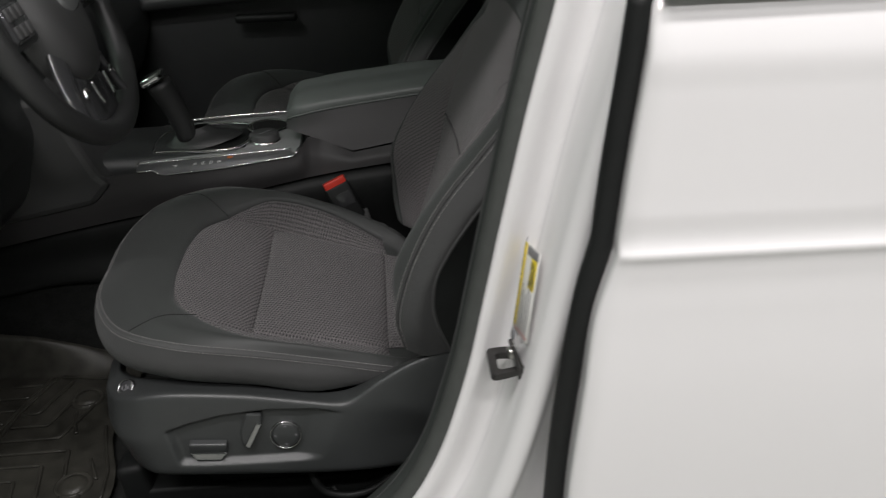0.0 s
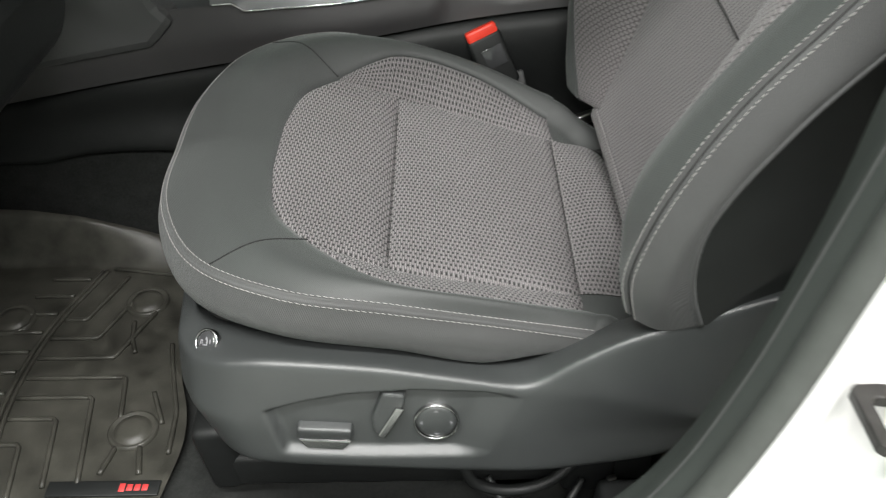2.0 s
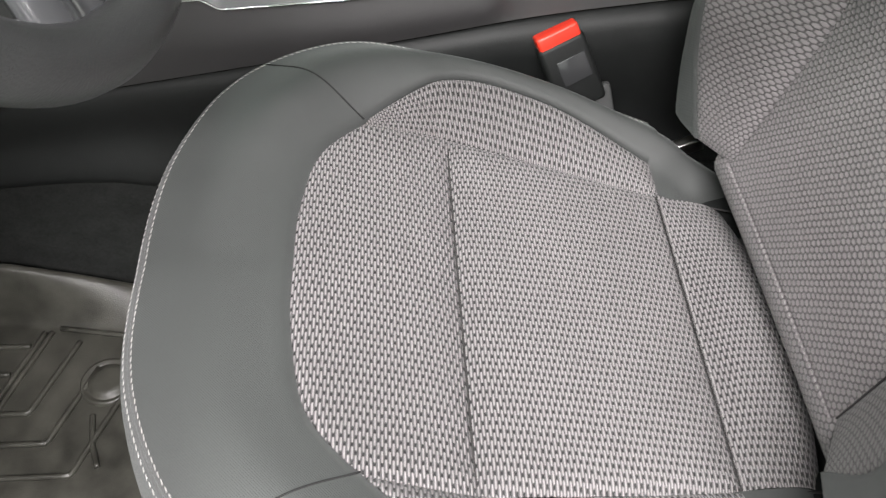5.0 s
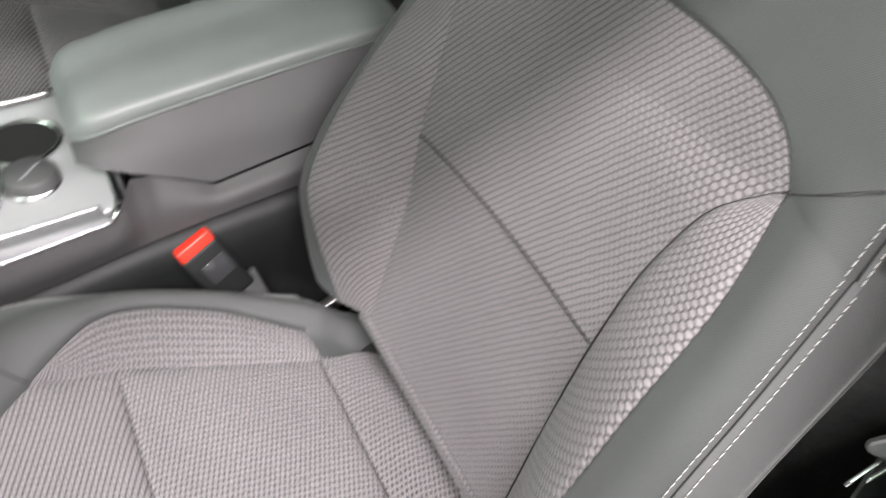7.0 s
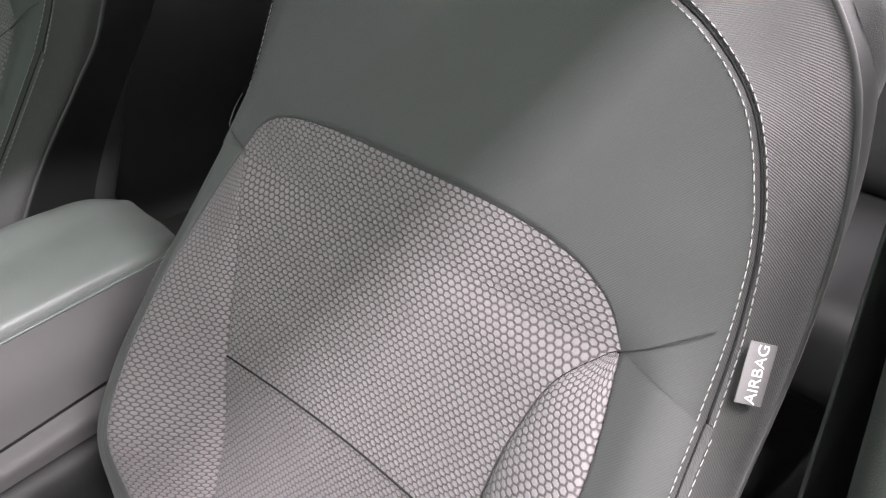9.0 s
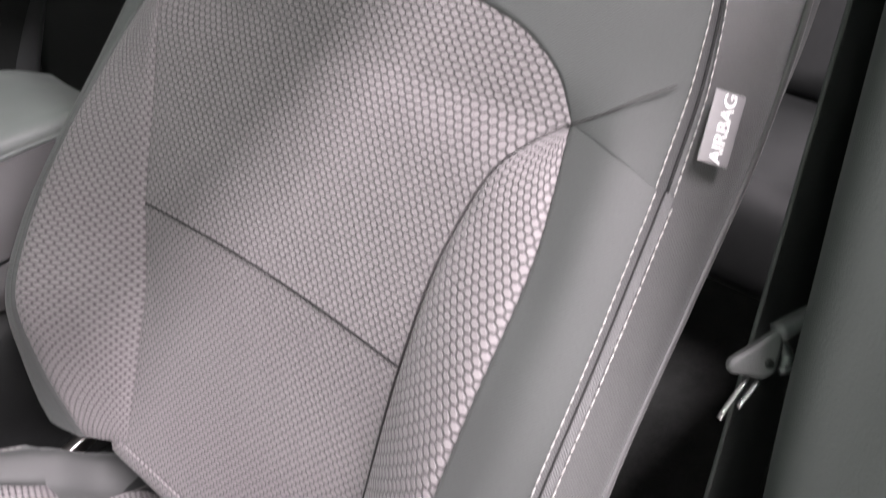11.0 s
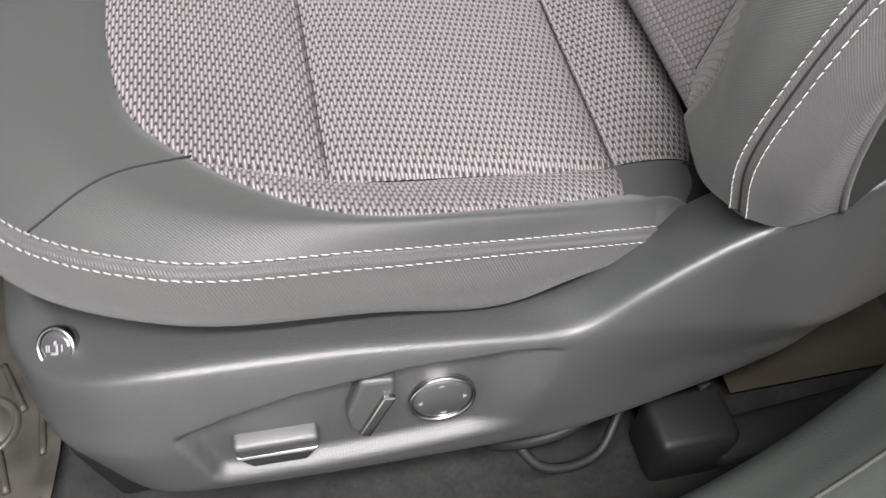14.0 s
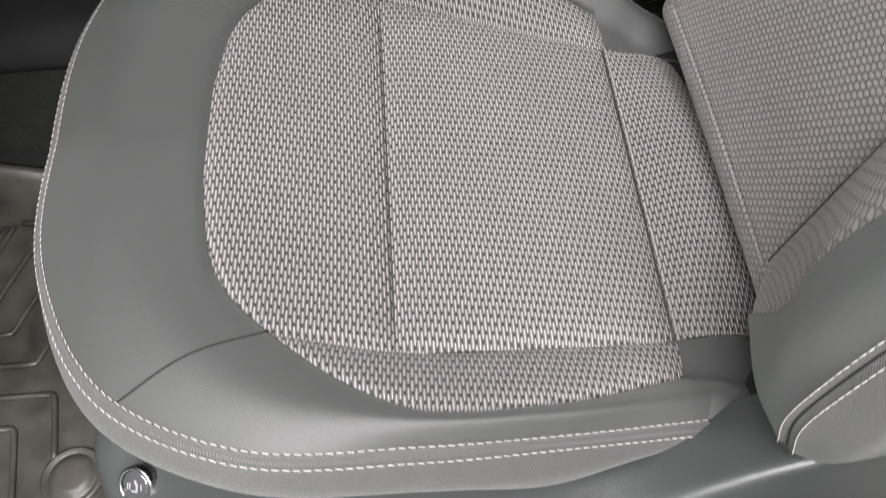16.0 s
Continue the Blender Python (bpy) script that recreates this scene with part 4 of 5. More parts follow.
part("wiring_loom", tube_mesh("wiring_loom", crs([(0.02, 0.03, 0.70), (0.035, 0.02, 0.665), (0.07, 0.02, 0.650), (0.11, 0.025, 0.655), (0.15, 0.05, 0.668)], 30), 0.006, 8), RUBBER, driver)
part("wiring_loom", tube_mesh("wiring_loom", crs([(0.05, 0.03, 0.66), (0.075, 0.005, 0.632), (0.12, 0.01, 0.622), (0.15, 0.04, 0.64)], 30), 0.004, 8), RUBBER, driver)
foot = part("rail_foot", rbox((0.066, 0.050, 0.062), pose(0.196, 0.018, 0.608, 0, 4, 0), 0.008, 3), RUBBER, driver, "dark plastic foot at the rear of the seat rail")
for x in (0.180, 0.216):
    part("clip", rbox((0.010, 0.006, 0.005), pose(x, 0.040, 0.640, 0, 4, 20), 0.0012, 2), STEEL, foot, "bare steel clip")
part("cable_duct", rbox((0.22, 0.034, 0.024), pose(0.325, 0.012, 0.601, 0, 0, 3), 0.008, 3), RUBBER, driver, "black cable duct along the floor")
# airbag tag sewn into the bolster seam
tag_m = frame_of((0.3395, 0.0185, 1.240), (-0.45, -0.80, 0.40), (0.45, 0.07, 0.89))
tag = part("airbag_tag", rbox((0.0165, 0.033, 0.0012), tag_m @ pose(0.0040, 0, 0.004), 0.0004, 1), TAG, back, "grey sewn tag with white lettering")
part("lettering", text_mesh("AIRBAG", 0.0092, tag_m @ pose(0.0045, 0, 0.0048, 0, 0, 90)), WHITE_MARK, tag)
# the metal rail end of the recliner beside the buckle
part("recliner_bar", rbox((0.055, 0.012, 0.014), pose(0.185, 0.488, 0.808, 0, -22, 0), 0.002, 2), STEEL, driver)

# ---- seat belt buckle ----
buckle = thing("belt_buckle", "black seat belt buckle with a red release button", "belt buckle", at=(0.075, 0.520, 0.86))
BM = frame_of((0.058, 0.525, 0.926), (-0.40, 0.20, 0.89), (-0.118, 0.957, -0.268))
buckle_body = part("body", rbox((0.046, 0.025, 0.072), BM @ pose(0, 0, -0.046), 0.005, 3), RUBBER, buckle)
part("moulded_square", rbox((0.028, 0.002, 0.026), BM @ pose(0.003, -0.0125, -0.040), 0.0008, 2), GLOSS, buckle_body, "sunk glossy square")
part("release_button", rbox((0.041, 0.020, 0.016), BM @ pose(0, -0.001, -0.007), 0.003, 3), RED, buckle, "red release button")
part("stalk", rbox((0.030, 0.010, 0.12), BM @ pose(0.006, 0, -0.130, 0, 10, 0), 0.003, 2), SOFT_PLASTIC, buckle)

# ---- centre console ----
console = thing("centre_console", "dark plastic centre console with a glossy shifter panel", "console", at=(0, 0.65, 0.60))
gap = crs([(-0.70, 0.535, 0.800), (-0.40, 0.533, 0.858), (-0.222, 0.530, 0.889), (-0.055, 0.530, 0.918), (0.038, 0.530, 0.935), (0.164, 0.530, 0.950), (0.45, 0.530, 0.972)], 70)
UPPER = [(-0.70, 0.530, 0.930), (-0.40, 0.528, 0.950), (-0.28, 0.5255, 0.961), (-0.252, 0.525, 0.963), (-0.237, 0.525, 0.953), (-0.129, 0.525, 0.960), (-0.005, 0.525, 0.975), (0.008, 0.529, 0.990), (0.02, 0.545, 1.002), (0.040, 0.552, 0.994), (0.098, 0.546, 0.968), (0.198, 0.546, 0.984), (0.45, 0.548, 1.02)]
gx = np.unique(np.r_[np.linspace(-0.70, 0.45, 90), [p[0] for p in UPPER]])
gap = np.stack([gx, np.interp(gx, gap[:, 0], gap[:, 1]), np.interp(gx, gap[:, 0], gap[:, 2])], 1)
up_i = np.stack([np.interp(gx, [p[0] for p in UPPER], [p[i] for p in UPPER]) for i in range(3)], 1)
part("side_panel", grid_mesh("side_panel", loft([gap, gap * 0.5 + up_i * 0.5 + np.array([0, -0.006, 0]), up_i], 14), uv="len"), CONSOLE, console, "matt dark grey upper side panel")
low = gap + np.array([0, 0.006, -0.004])
foot_z = np.interp(gx, [-0.70, -0.649, -0.555, -0.493, -0.435, -0.378, -0.333, -0.20, 0.45], [0.727, 0.729, 0.731, 0.745, 0.750, 0.750, 0.742, 0.70, 0.66])
foot = np.stack([gx, low[:, 1] - 0.012, foot_z], 1)
part("lower_side", grid_mesh("lower_side", loft([foot + np.array([0, 0.012, 0.0]), foot, foot * 0.5 + low * 0.5 + np.array([0, 0.002, 0]), low, low + np.array([0, 0.03, 0.002])], 16), uv="len"), RUBBER, console, "black lower side of the console")
part("carpet_side", grid_mesh("carpet_side", loft([foot * np.array([1, 1, 0]) + np.array([0, -0.006, 0.57]), foot * np.array([1, 1, 0.5]) + np.array([0, 0.004, 0.30]), foot + np.array([0, 0.008, 0.01])], 10), uv="len"), CARPET, console, "black carpet on the foot of the console")
lowb = [(-0.28, 0.5255, 0.963), (-0.252, 0.525, 0.965), (-0.237, 0.525, 0.955), (-0.129, 0.525, 0.962), (-0.005, 0.525, 0.977)]
strip_low = np.stack([np.interp(np.linspace(-0.28, -0.005, 60), [p[0] for p in lowb], [p[i] for p in lowb]) for i in range(3)], 1)
strip_up = np.stack([np.linspace(-0.28, -0.012, 60), np.full(60, 0.541), np.interp(np.linspace(-0.28, -0.012, 60), [-0.28, -0.15, -0.012], [0.971, 0.976, 0.983])], 1)
part("gloss_strip", grid_mesh("gloss_strip", loft([strip_low + np.array([0, -0.002, 0]), strip_low * 0.5 + strip_up * 0.5 + np.array([0, -0.004, 0.001]), strip_up], 8), uv="len"), SMOKE, console, "glossy smoked shifter panel edge")
part("chrome_line", tube_mesh("chrome_line", strip_low + np.array([0, -0.003, -0.0005]), 0.0011, 6), CHROME, console, "thin chrome line")
part("chrome_line", tube_mesh("chrome_line", strip_up + np.array([0, -0.001, 0.0008]), 0.0018, 6), CHROME, console, "thin chrome line")
part("chrome_end", tube_mesh("chrome_end", crs([(-0.006, 0.523, 0.978), (0.002, 0.528, 0.985), (0.005, 0.540, 0.984), (0.006, 0.60, 0.986), (0.006, 0.74, 0.986)], 30), 0.004, 8, flat=0.5), CHROME, console, "chrome rear edge of the shifter panel")
for word, x in (("P", -0.215), ("R", -0.180), ("N", -0.166), ("D", -0.152), ("S", -0.138)):
    part("gear_letter", text_mesh(word, 0.0085, frame_of((x, 0.5300, 0.9715 + (x + 0.14) * 0.05), (0, -0.62, 0.78), (1, 0, 0.06))), WHITE_MARK, console, "white gear letter")
# small amber slab paints a lamp's reflection on the gloss strip
part("amber_glint", rbox((0.009, 0.0006, 0.004), pose(-0.118, 0.5330, 0.9770, -50, 0, 0), 0.0002, 1), AMBER_GLINT, console, "painted amber reflection")
# silver top plate with shifter opening, knob and cup holder
part("top_plate", rbox((0.30, 0.225, 0.016), pose(-0.135, 0.652, 0.966, 0, -2.3, 0), 0.006, 3), PLATE, console, "polished silver top plate")
part("storage_lid", rbox((0.085, 0.165, 0.010), pose(-0.312, 0.650, 0.966, 0, -3, 0), 0.004, 2), GLOSS, console, "dark lid ahead of the shifter")
part("shifter_opening", rbox((0.165, 0.105, 0.008), pose(-0.180, 0.635, 0.9715, 0, -2.3, 0), 0.0035, 2), RUBBER, console)
frame_line = crs([(-0.262, 0.585, 0.974), (-0.10, 0.585, 0.981), (-0.095, 0.60, 0.981), (-0.095, 0.675, 0.981), (-0.10, 0.688, 0.981), (-0.262, 0.688, 0.974), (-0.268, 0.64, 0.974), (-0.262, 0.585, 0.974)], 60)
part("opening_frame", tube_mesh("opening_frame", frame_line, 0.0026, 8), CHROME, console, "chrome frame round the shifter boot")
part("lid_mark", rbox((0.020, 0.010, 0.002), pose(-0.318, 0.600, 0.9712, 0, -3, 12), 0.0008, 1), CHROME, console, "bright catch on the dark lid")
part("chrome_line", tube_mesh("chrome_line", crs([(-0.27, 0.760, 0.974), (-0.14, 0.762, 0.980), (-0.02, 0.760, 0.984)], 30), 0.0024, 8), CHROME, console, "thin chrome line")
boot = lathe([(0.058, 0.0), (0.054, 0.006), (0.044, 0.012), (0.030, 0.020), (0.020, 0.030)], pose(-0.190, 0.632, 0.973, 0, -10, 0), 28, 1.45, 0.75)
part("boot", boot, LEATHER, console, "gathered leather shifter boot")
lever = part("shift_lever", tube_mesh("shift_lever", crs([(-0.203, 0.622, 0.985), (-0.216, 0.618, 1.040), (-0.238, 0.612, 1.095)], 14), np.linspace(0.019, 0.023, 14), 14), LEATHER, console, "leather shift lever")
part("lever_cap", rbox((0.038, 0.046, 0.014), pose(-0.246, 0.610, 1.104, 0, -25, 0), 0.005, 3), CHROME, lever, "chrome cap of the shift lever")
knob = part("drive_mode_knob", lathe([(0.029, 0.0), (0.029, 0.008), (0.0265, 0.012), (0.0255, 0.028), (0.0235, 0.031), (0.0, 0.0305)], pose(-0.064, 0.612, 0.962)), SOFT_PLASTIC, console, "round drive mode knob")
part("knob_ring", lathe([(0.0272, 0.0095), (0.0285, 0.012), (0.0282, 0.016), (0.0262, 0.018)], pose(-0.064, 0.612, 0.962)), CHROME, knob, "chrome ring")
for k in range(3):
    part("knob_mark", rbox((0.012, 0.0025, 0.0004), pose(-0.068 + 0.006 * k, 0.605 + 0.007 * k, 0.9932, 0, 0, 35), 0.0001, 1), GREY_MARK, knob)
cup = part("cup_holder", lathe([(0.036, 0.003), (0.038, 0.005), (0.041, 0.003), (0.041, 0.0), (0.036, 0.0), (0.034, 0.001)], pose(-0.065, 0.682, 0.9785)), CHROME, console, "chrome rimmed cup holder")
# flat black disc: the shade down in the cup, given as colour
part("cup_well_shade", lathe([(0.0355, 0.0030), (0.0, 0.0026)], pose(-0.065, 0.682, 0.9785)), HOLLOW_SHADE, cup)
# armrest lid
arm_x = [-0.020, -0.004, 0.04, 0.15, 0.25, 0.30, 0.335]


def arm_rail(y, z):
    return crs(np.stack([arm_x, y, z], 1), 60)


a1 = arm_rail([0.612, 0.596, 0.590, 0.588, 0.588, 0.592, 0.612], [1.012, 1.021, 1.031, 1.045, 1.055, 1.058, 1.056])
a2 = arm_rail([0.614, 0.598, 0.592, 0.590, 0.590, 0.594, 0.614], [1.026, 1.037, 1.046, 1.059, 1.068, 1.069, 1.062])
a3 = arm_rail([0.628, 0.618, 0.614, 0.612, 0.612, 0.617, 0.628], [1.030, 1.047, 1.057, 1.069, 1.077, 1.076, 1.066])
a4 = arm_rail([0.672] * 7, [1.031, 1.049, 1.060, 1.072, 1.080, 1.079, 1.067])
a5 = arm_rail([0.716, 0.727, 0.731, 0.733, 0.733, 0.728, 0.716], [1.030, 1.047, 1.057, 1.069, 1.077, 1.076, 1.066])
a6 = arm_rail([0.732, 0.748, 0.754, 0.756, 0.756, 0.752, 0.732], [1.012, 1.021, 1.031, 1.045, 1.055, 1.058, 1.056])
lid = part("armrest", grid_mesh("armrest", loft([a1, a2, a3, a4, a5, a6], 40), uv="len"), VINYL, console, "padded vinyl armrest lid")
part("armrest_seam", tube_mesh("armrest_seam", a1 + np.array([0, -0.001, 0.0035]), 0.0016, 6), VINYL, lid)
part("stitching", stitch_mesh("stitching", a1 + np.array([0, -0.001, 0.008]), pitch=0.004, length=0.003, radius=0.0004), VINYL, lid)
low1 = np.stack([np.interp(a1[:, 0], [-0.026, -0.004, 0.02, 0.097, 0.198, 0.34], v) for v in ([-0.026, -0.004, 0.02, 0.097, 0.198, 0.34], [0.590, 0.572, 0.562, 0.548, 0.548, 0.550], [1.008, 1.004, 0.998, 0.970, 0.986, 1.008])], 1)
part("lid_side", grid_mesh("lid_side", loft([low1, low1 * 0.5 + a1 * 0.5 + np.array([0, -0.003, 0]), a1], 12), uv="len"), CONSOLE, lid, "matt grey plastic side of the armrest lid")
part("console_core", rbox((0.33, 0.16, 0.34), pose(0.19, 0.665, 0.86), 0.02, 2), PLASTIC, console)
part("console_core", rbox((0.55, 0.20, 0.37), pose(-0.30, 0.655, 0.79), 0.02, 2), PLASTIC, console)

# ---- dashboard and knee panels ----
dash = thing("dashboard", "black plastic dashboard with knee panel", "dashboard", at=(-0.8, 0.65, 0.9))
prof = [(-0.62, 0.80), (-0.47, 0.93), (-0.43, 1.05), (-0.46, 1.17), (-0.55, 1.24), (-0.85, 1.27), (-1.0, 1.2), (-1.0, 0.62), (-0.95, 0.60), (-0.75, 0.70)]
part("dash_body", slab(prof, 1.50, Matrix(((1, 0, 0, 0), (0, 0, -1, 1.42), (0, 1, 0, 0), (0, 0, 0, 1))), 0.02), PLASTIC, dash, "black dashboard body")
sp = [(-0.325, 0.944), (-0.345, 0.965), (-0.40, 1.10), (-0.62, 1.12), (-0.75, 0.90), (-0.62, 0.861), (-0.36, 0.908)]
part("stack_panel", slab(sp, 0.22, Matrix(((1, 0, 0, 0), (0, 0, -1, 0.735), (0, 1, 0, 0), (0, 0, 0, 1))), 0.012), SOFT_PLASTIC, dash, "dark side of the centre stack")

# ---- steering wheel ----
WC = (-0.276, 0.265, 1.31)
wheel = thing("steering_wheel", "black leather steering wheel with silver spokes", "steering wheel", at=WC)
WM = frame_of(WC, (math.cos(radians(20)), 0, math.sin(radians(20))), (-math.sin(radians(20)), 0, math.cos(radians(20))))
th = np.linspace(0, 2 * np.pi, 97)[:-1]
ringp = np.stack([0.19 * np.cos(th), 0.19 * np.sin(th), 0 * th], 1)
ringw = np.array([WM @ Vector(p) for p in ringp])
part("rim", tube_mesh("rim", ringw, 0.0165, 16, closed=True), LEATHER, wheel, "black leather rim")
hub = part("airbag_cover", lathe([(0.092, -0.03), (0.096, -0.012), (0.086, 0.010), (0.055, 0.022), (0.0, 0.027)], WM @ pose(0.006, -0.030, 0), 40, 0.84, 0.96), SOFT_PLASTIC, wheel, "grey airbag cover")
part("emblem", lathe([(0.026, 0.021), (0.026, 0.0270), (0.022, 0.0285), (0.0, 0.0290)], WM @ pose(0.012, -0.012, 0), 32, 1.25, 0.75), SATIN, hub, "silver oval emblem")
for a0 in (0, 180):
    up = -1 if a0 else 1
    spoke = part("spoke", rbox((0.105, 0.062, 0.022), WM @ pose(0, 0, -0.006, 0, 0, a0) @ pose(0.132, -0.010 * up, 0), 0.008, 3), PLASTIC, wheel, "spoke with switches")
    part("switch_pad", rbox((0.058, 0.046, 0.010), WM @ pose(0, 0, -0.004, 0, 0, a0) @ pose(0.128, -0.010 * up, 0.010), 0.006, 3), GLOSS, spoke, "glossy switch cluster")
    for dx in (-0.017, 0.0, 0.017):
        for dy in (-0.011, 0.011):
            part("switch", rbox((0.012, 0.016, 0.004), WM @ pose(0, 0, -0.004, 0, 0, a0) @ pose(0.128 + dx, -0.010 * up + dy, 0.0155), 0.0015, 2), SOFT_PLASTIC, spoke)
for s in (-1, 1):
    arm = part("lower_spoke", tube_mesh("lower_spoke", np.array([WM @ Vector(p) for p in crs([(0.050 * s, -0.060, -0.004), (0.072 * s, -0.115, -0.006), (0.088 * s, -0.165, -0.003)], 16)]), 0.017, 12, flat=0.45), GLOSS, wheel, "black lower spoke")
    for pts in ([(0.050 * s, -0.125, 0.008), (0.062 * s, -0.119, 0.008), (0.070 * s, -0.130, 0.008)], [(0.070 * s, -0.172, 0.006), (0.082 * s, -0.165, 0.006), (0.088 * s, -0.176, 0.006)], [(0.028 * s, -0.118, 0.008), (0.027 * s, -0.134, 0.008), (0.025 * s, -0.150, 0.008)]):
        part("silver_edge", tube_mesh("silver_edge", np.array([WM @ Vector(p) for p in crs(pts, 16)]), 0.0024, 8), CHROME, arm, "thin silver edge")
part("lower_cover", rbox((0.10, 0.085, 0.016), WM @ pose(0.0, -0.135, -0.010), 0.007, 3), GLOSS, wheel, "glossy black lower cover")
part("column", rbox((0.22, 0.10, 0.10), pose(-0.42, 0.265, 1.235, 0, -20, 0), 0.03, 3), PLASTIC, wheel)

# ---- car floor, liner mat ----
floor_g = np.array([[[x, y, 0.575 + 0.12 * smooth01((-0.72 - x) / 0.4) + 0.02 * smooth01((y - 0.47) / 0.06)] for y in np.linspace(-0.09, 1.45, 50)] for x in np.linspace(-1.1, 1.6, 60)])
fl = part("floor", grid_mesh("floor", floor_g, uv="len"), CARPET, None)
tagged(fl, "charcoal carpet floor of the car", "floor", kind="structure")
liner = thing("floor_liner", "black moulded rubber floor liner with chevron ribs, dusty", "floor mat", at=(-0.5, 0.26, 0.585))
ly = np.linspace(0.020, 0.502, 90)
lip_x = np.interp(ly, [0.02, 0.109, 0.135, 0.185, 0.239, 0.28, 0.343, 0.50], [-0.312, -0.300, -0.297, -0.304, -0.324, -0.334, -0.329, -0.322])
lip_x = np.convolve(np.pad(lip_x, 4, mode="edge"), np.ones(9) / 9, "valid")
LG = np.zeros((110, 90, 3))
for j, y in enumerate(ly):
    for i, x in enumerate(np.linspace(-1.0, lip_x[j], 110)):
        top = float(np.interp(x, [-0.80, -0.658, -0.586, -0.513, -0.446, -0.368, -0.32], [0.086, 0.087, 0.083, 0.070, 0.049, 0.021, 0.012]))
        base_y = float(np.interp(x, [-0.66, -0.55, -0.363], [0.466, 0.472, 0.440]))
        rim_h = top * float(smooth01((y - base_y) / (0.498 - base_y))) - 0.006 * float(smooth01((y - 0.497) / 0.005)) + 0.018 * float(smooth01(1 - (y - 0.020) / 0.014)) + 0.007 * float(smooth01(1 - (lip_x[j] - x) / 0.010)) - 0.006 * float(smooth01(1 - (lip_x[j] - x) / 0.003))
        LG[i, j] = (x, y, 0.590 + rim_h + 0.14 * float(smooth01((-0.70 - x) / 0.35)))
part("tray", grid_mesh("tray", LG, uv="len"), MAT_RUBBER, liner, "black rubber tray with raised edges")
spine = crs([(-0.487, 0.454), (-0.524, 0.330), (-0.532, 0.259), (-0.530, 0.175), (-0.520, 0.115), (-0.505, 0.050)], 40)
ribs = [spine, spine + np.array([0.0075, 0])]
for y, x in ((0.350, -0.477), (0.314, -0.450), (0.277, -0.418)):
    ribs.append([(float(np.interp(-y, -spine[:, 1], spine[:, 0])) + 0.012, y), (x - 0.003, y), (x, y + 0.004), (x + 0.35 * min(0.092, 0.44 - y), y + min(0.090, 0.44 - y))])
for y, x, d in ((0.242, -0.394, 0.068), (0.209, -0.426, 0.130), (0.175, -0.459, 0.100), (0.136, -0.489, 0.080), (0.100, -0.500, 0.03)):
    ribs.append([(float(np.interp(-y, -spine[:, 1], spine[:, 0])) + 0.012, y), (x - 0.004, y), (x, y - 0.004), (x + 0.17 * d, y - d)])
for k in range(10):
    y = 0.436 - 0.0365 * k
    x = float(np.interp(-y, -spine[:, 1], spine[:, 0])) - 0.006
    ribs.append([(x - (0.055 if k < 2 else 0.15 + 0.02 * (k % 2)), y), (x, y)])
ribs += [[(-0.471, 0.459), (-0.363, 0.440)], [(-0.350, 0.300), (-0.339, 0.257), (-0.317, 0.183), (-0.312, 0.120)], [(-0.352, 0.215), (-0.330, 0.165)], [(-0.412, 0.345), (-0.405, 0.310), (-0.395, 0.285)]]
for r in ribs:
    pts = np.array([(x, y, 0.5916) for x, y in r])
    dense = np.concatenate([np.linspace(a, b, 10)[:-1] for a, b in zip(pts, pts[1:])] + [pts[-1:]]) if len(r) < 10 else pts
    part("rib", tube_mesh("rib", dense, 0.0031, 8), MAT_RUBBER, liner)
for x, y in ((-0.404, 0.385), (-0.362, 0.155), (-0.578, 0.352)):
    part("fastener_boss", lathe([(0.030, 0.0), (0.029, 0.005), (0.026, 0.0065), (0.0235, 0.003), (0.0215, 0.003), (0.020, 0.007), (0.012, 0.0085), (0.0, 0.008)], pose(x, y, 0.589)), MAT_RUBBER, liner)
for dx in (-0.012, 0.016):
    part("rib", tube_mesh("rib", np.linspace((-0.364 + dx, 0.130, 0.5915), (-0.364 + dx * 1.6, 0.092, 0.5915), 8), 0.0035, 8), MAT_RUBBER, liner)
plate = part("name_plate", rbox((0.125, 0.020, 0.003), pose(-0.372, 0.072, 0.5925, 0, 0, 0), 0.001, 2), RUBBER, liner, "black name plate with red mark")
for k in range(4):
    part("red_mark", rbox((0.0065, 0.0085 if k else 0.011, 0.0006), pose(-0.351 + 0.0085 * k, 0.072, 0.5943), 0.0002, 1), RED_INK, plate, "small red mark")
paper = tagged(part("paper_floor_mat", grid_mesh("paper_floor_mat", np.array([[[x, y, 0.602 + 0.004 * math.sin(9 * x + 5 * y)] for y in np.linspace(0.045, 0.50, 12)] for x in np.linspace(0.25, 0.42, 12)]), uv="len"), PAPER, None), "creased brown paper protective floor mat", "floor mat")

# ---- body shell: pillar, sill, rear door, roof ----
W_Z = [1.62, 1.36, 1.26, 1.16, 1.06, 0.985, 0.93, 0.865, 0.80, 0.74, 0.695, 0.668, 0.658, 0.655]
W_X = [0.372, 0.315, 0.290, 0.268, 0.247, 0.231, 0.216, 0.194, 0.160, 0.105, 0.030, -0.090, -0.25, -0.60]
WP = np.stack([W_X, np.full(14, -0.17), W_Z], 1)
wtan = np.gradient(WP, axis=0)
wtan /= np.linalg.norm(wtan, axis=1)[:, None]
WN = np.stack([-wtan[:, 2], np.zeros(14), wtan[:, 0]], 1)  # points rearwards and down, away from the opening


def w_rail(off, y):
    p = WP + WN * (off if isinstance(off, float) else np.asarray(off)[:, None])
    p[:, 1] = y
    return crs(p, 120)


shell_ob = thing("car_body", "white painted car body side with open door frame", "car body", at=(0.3, 0.6, 0.4))
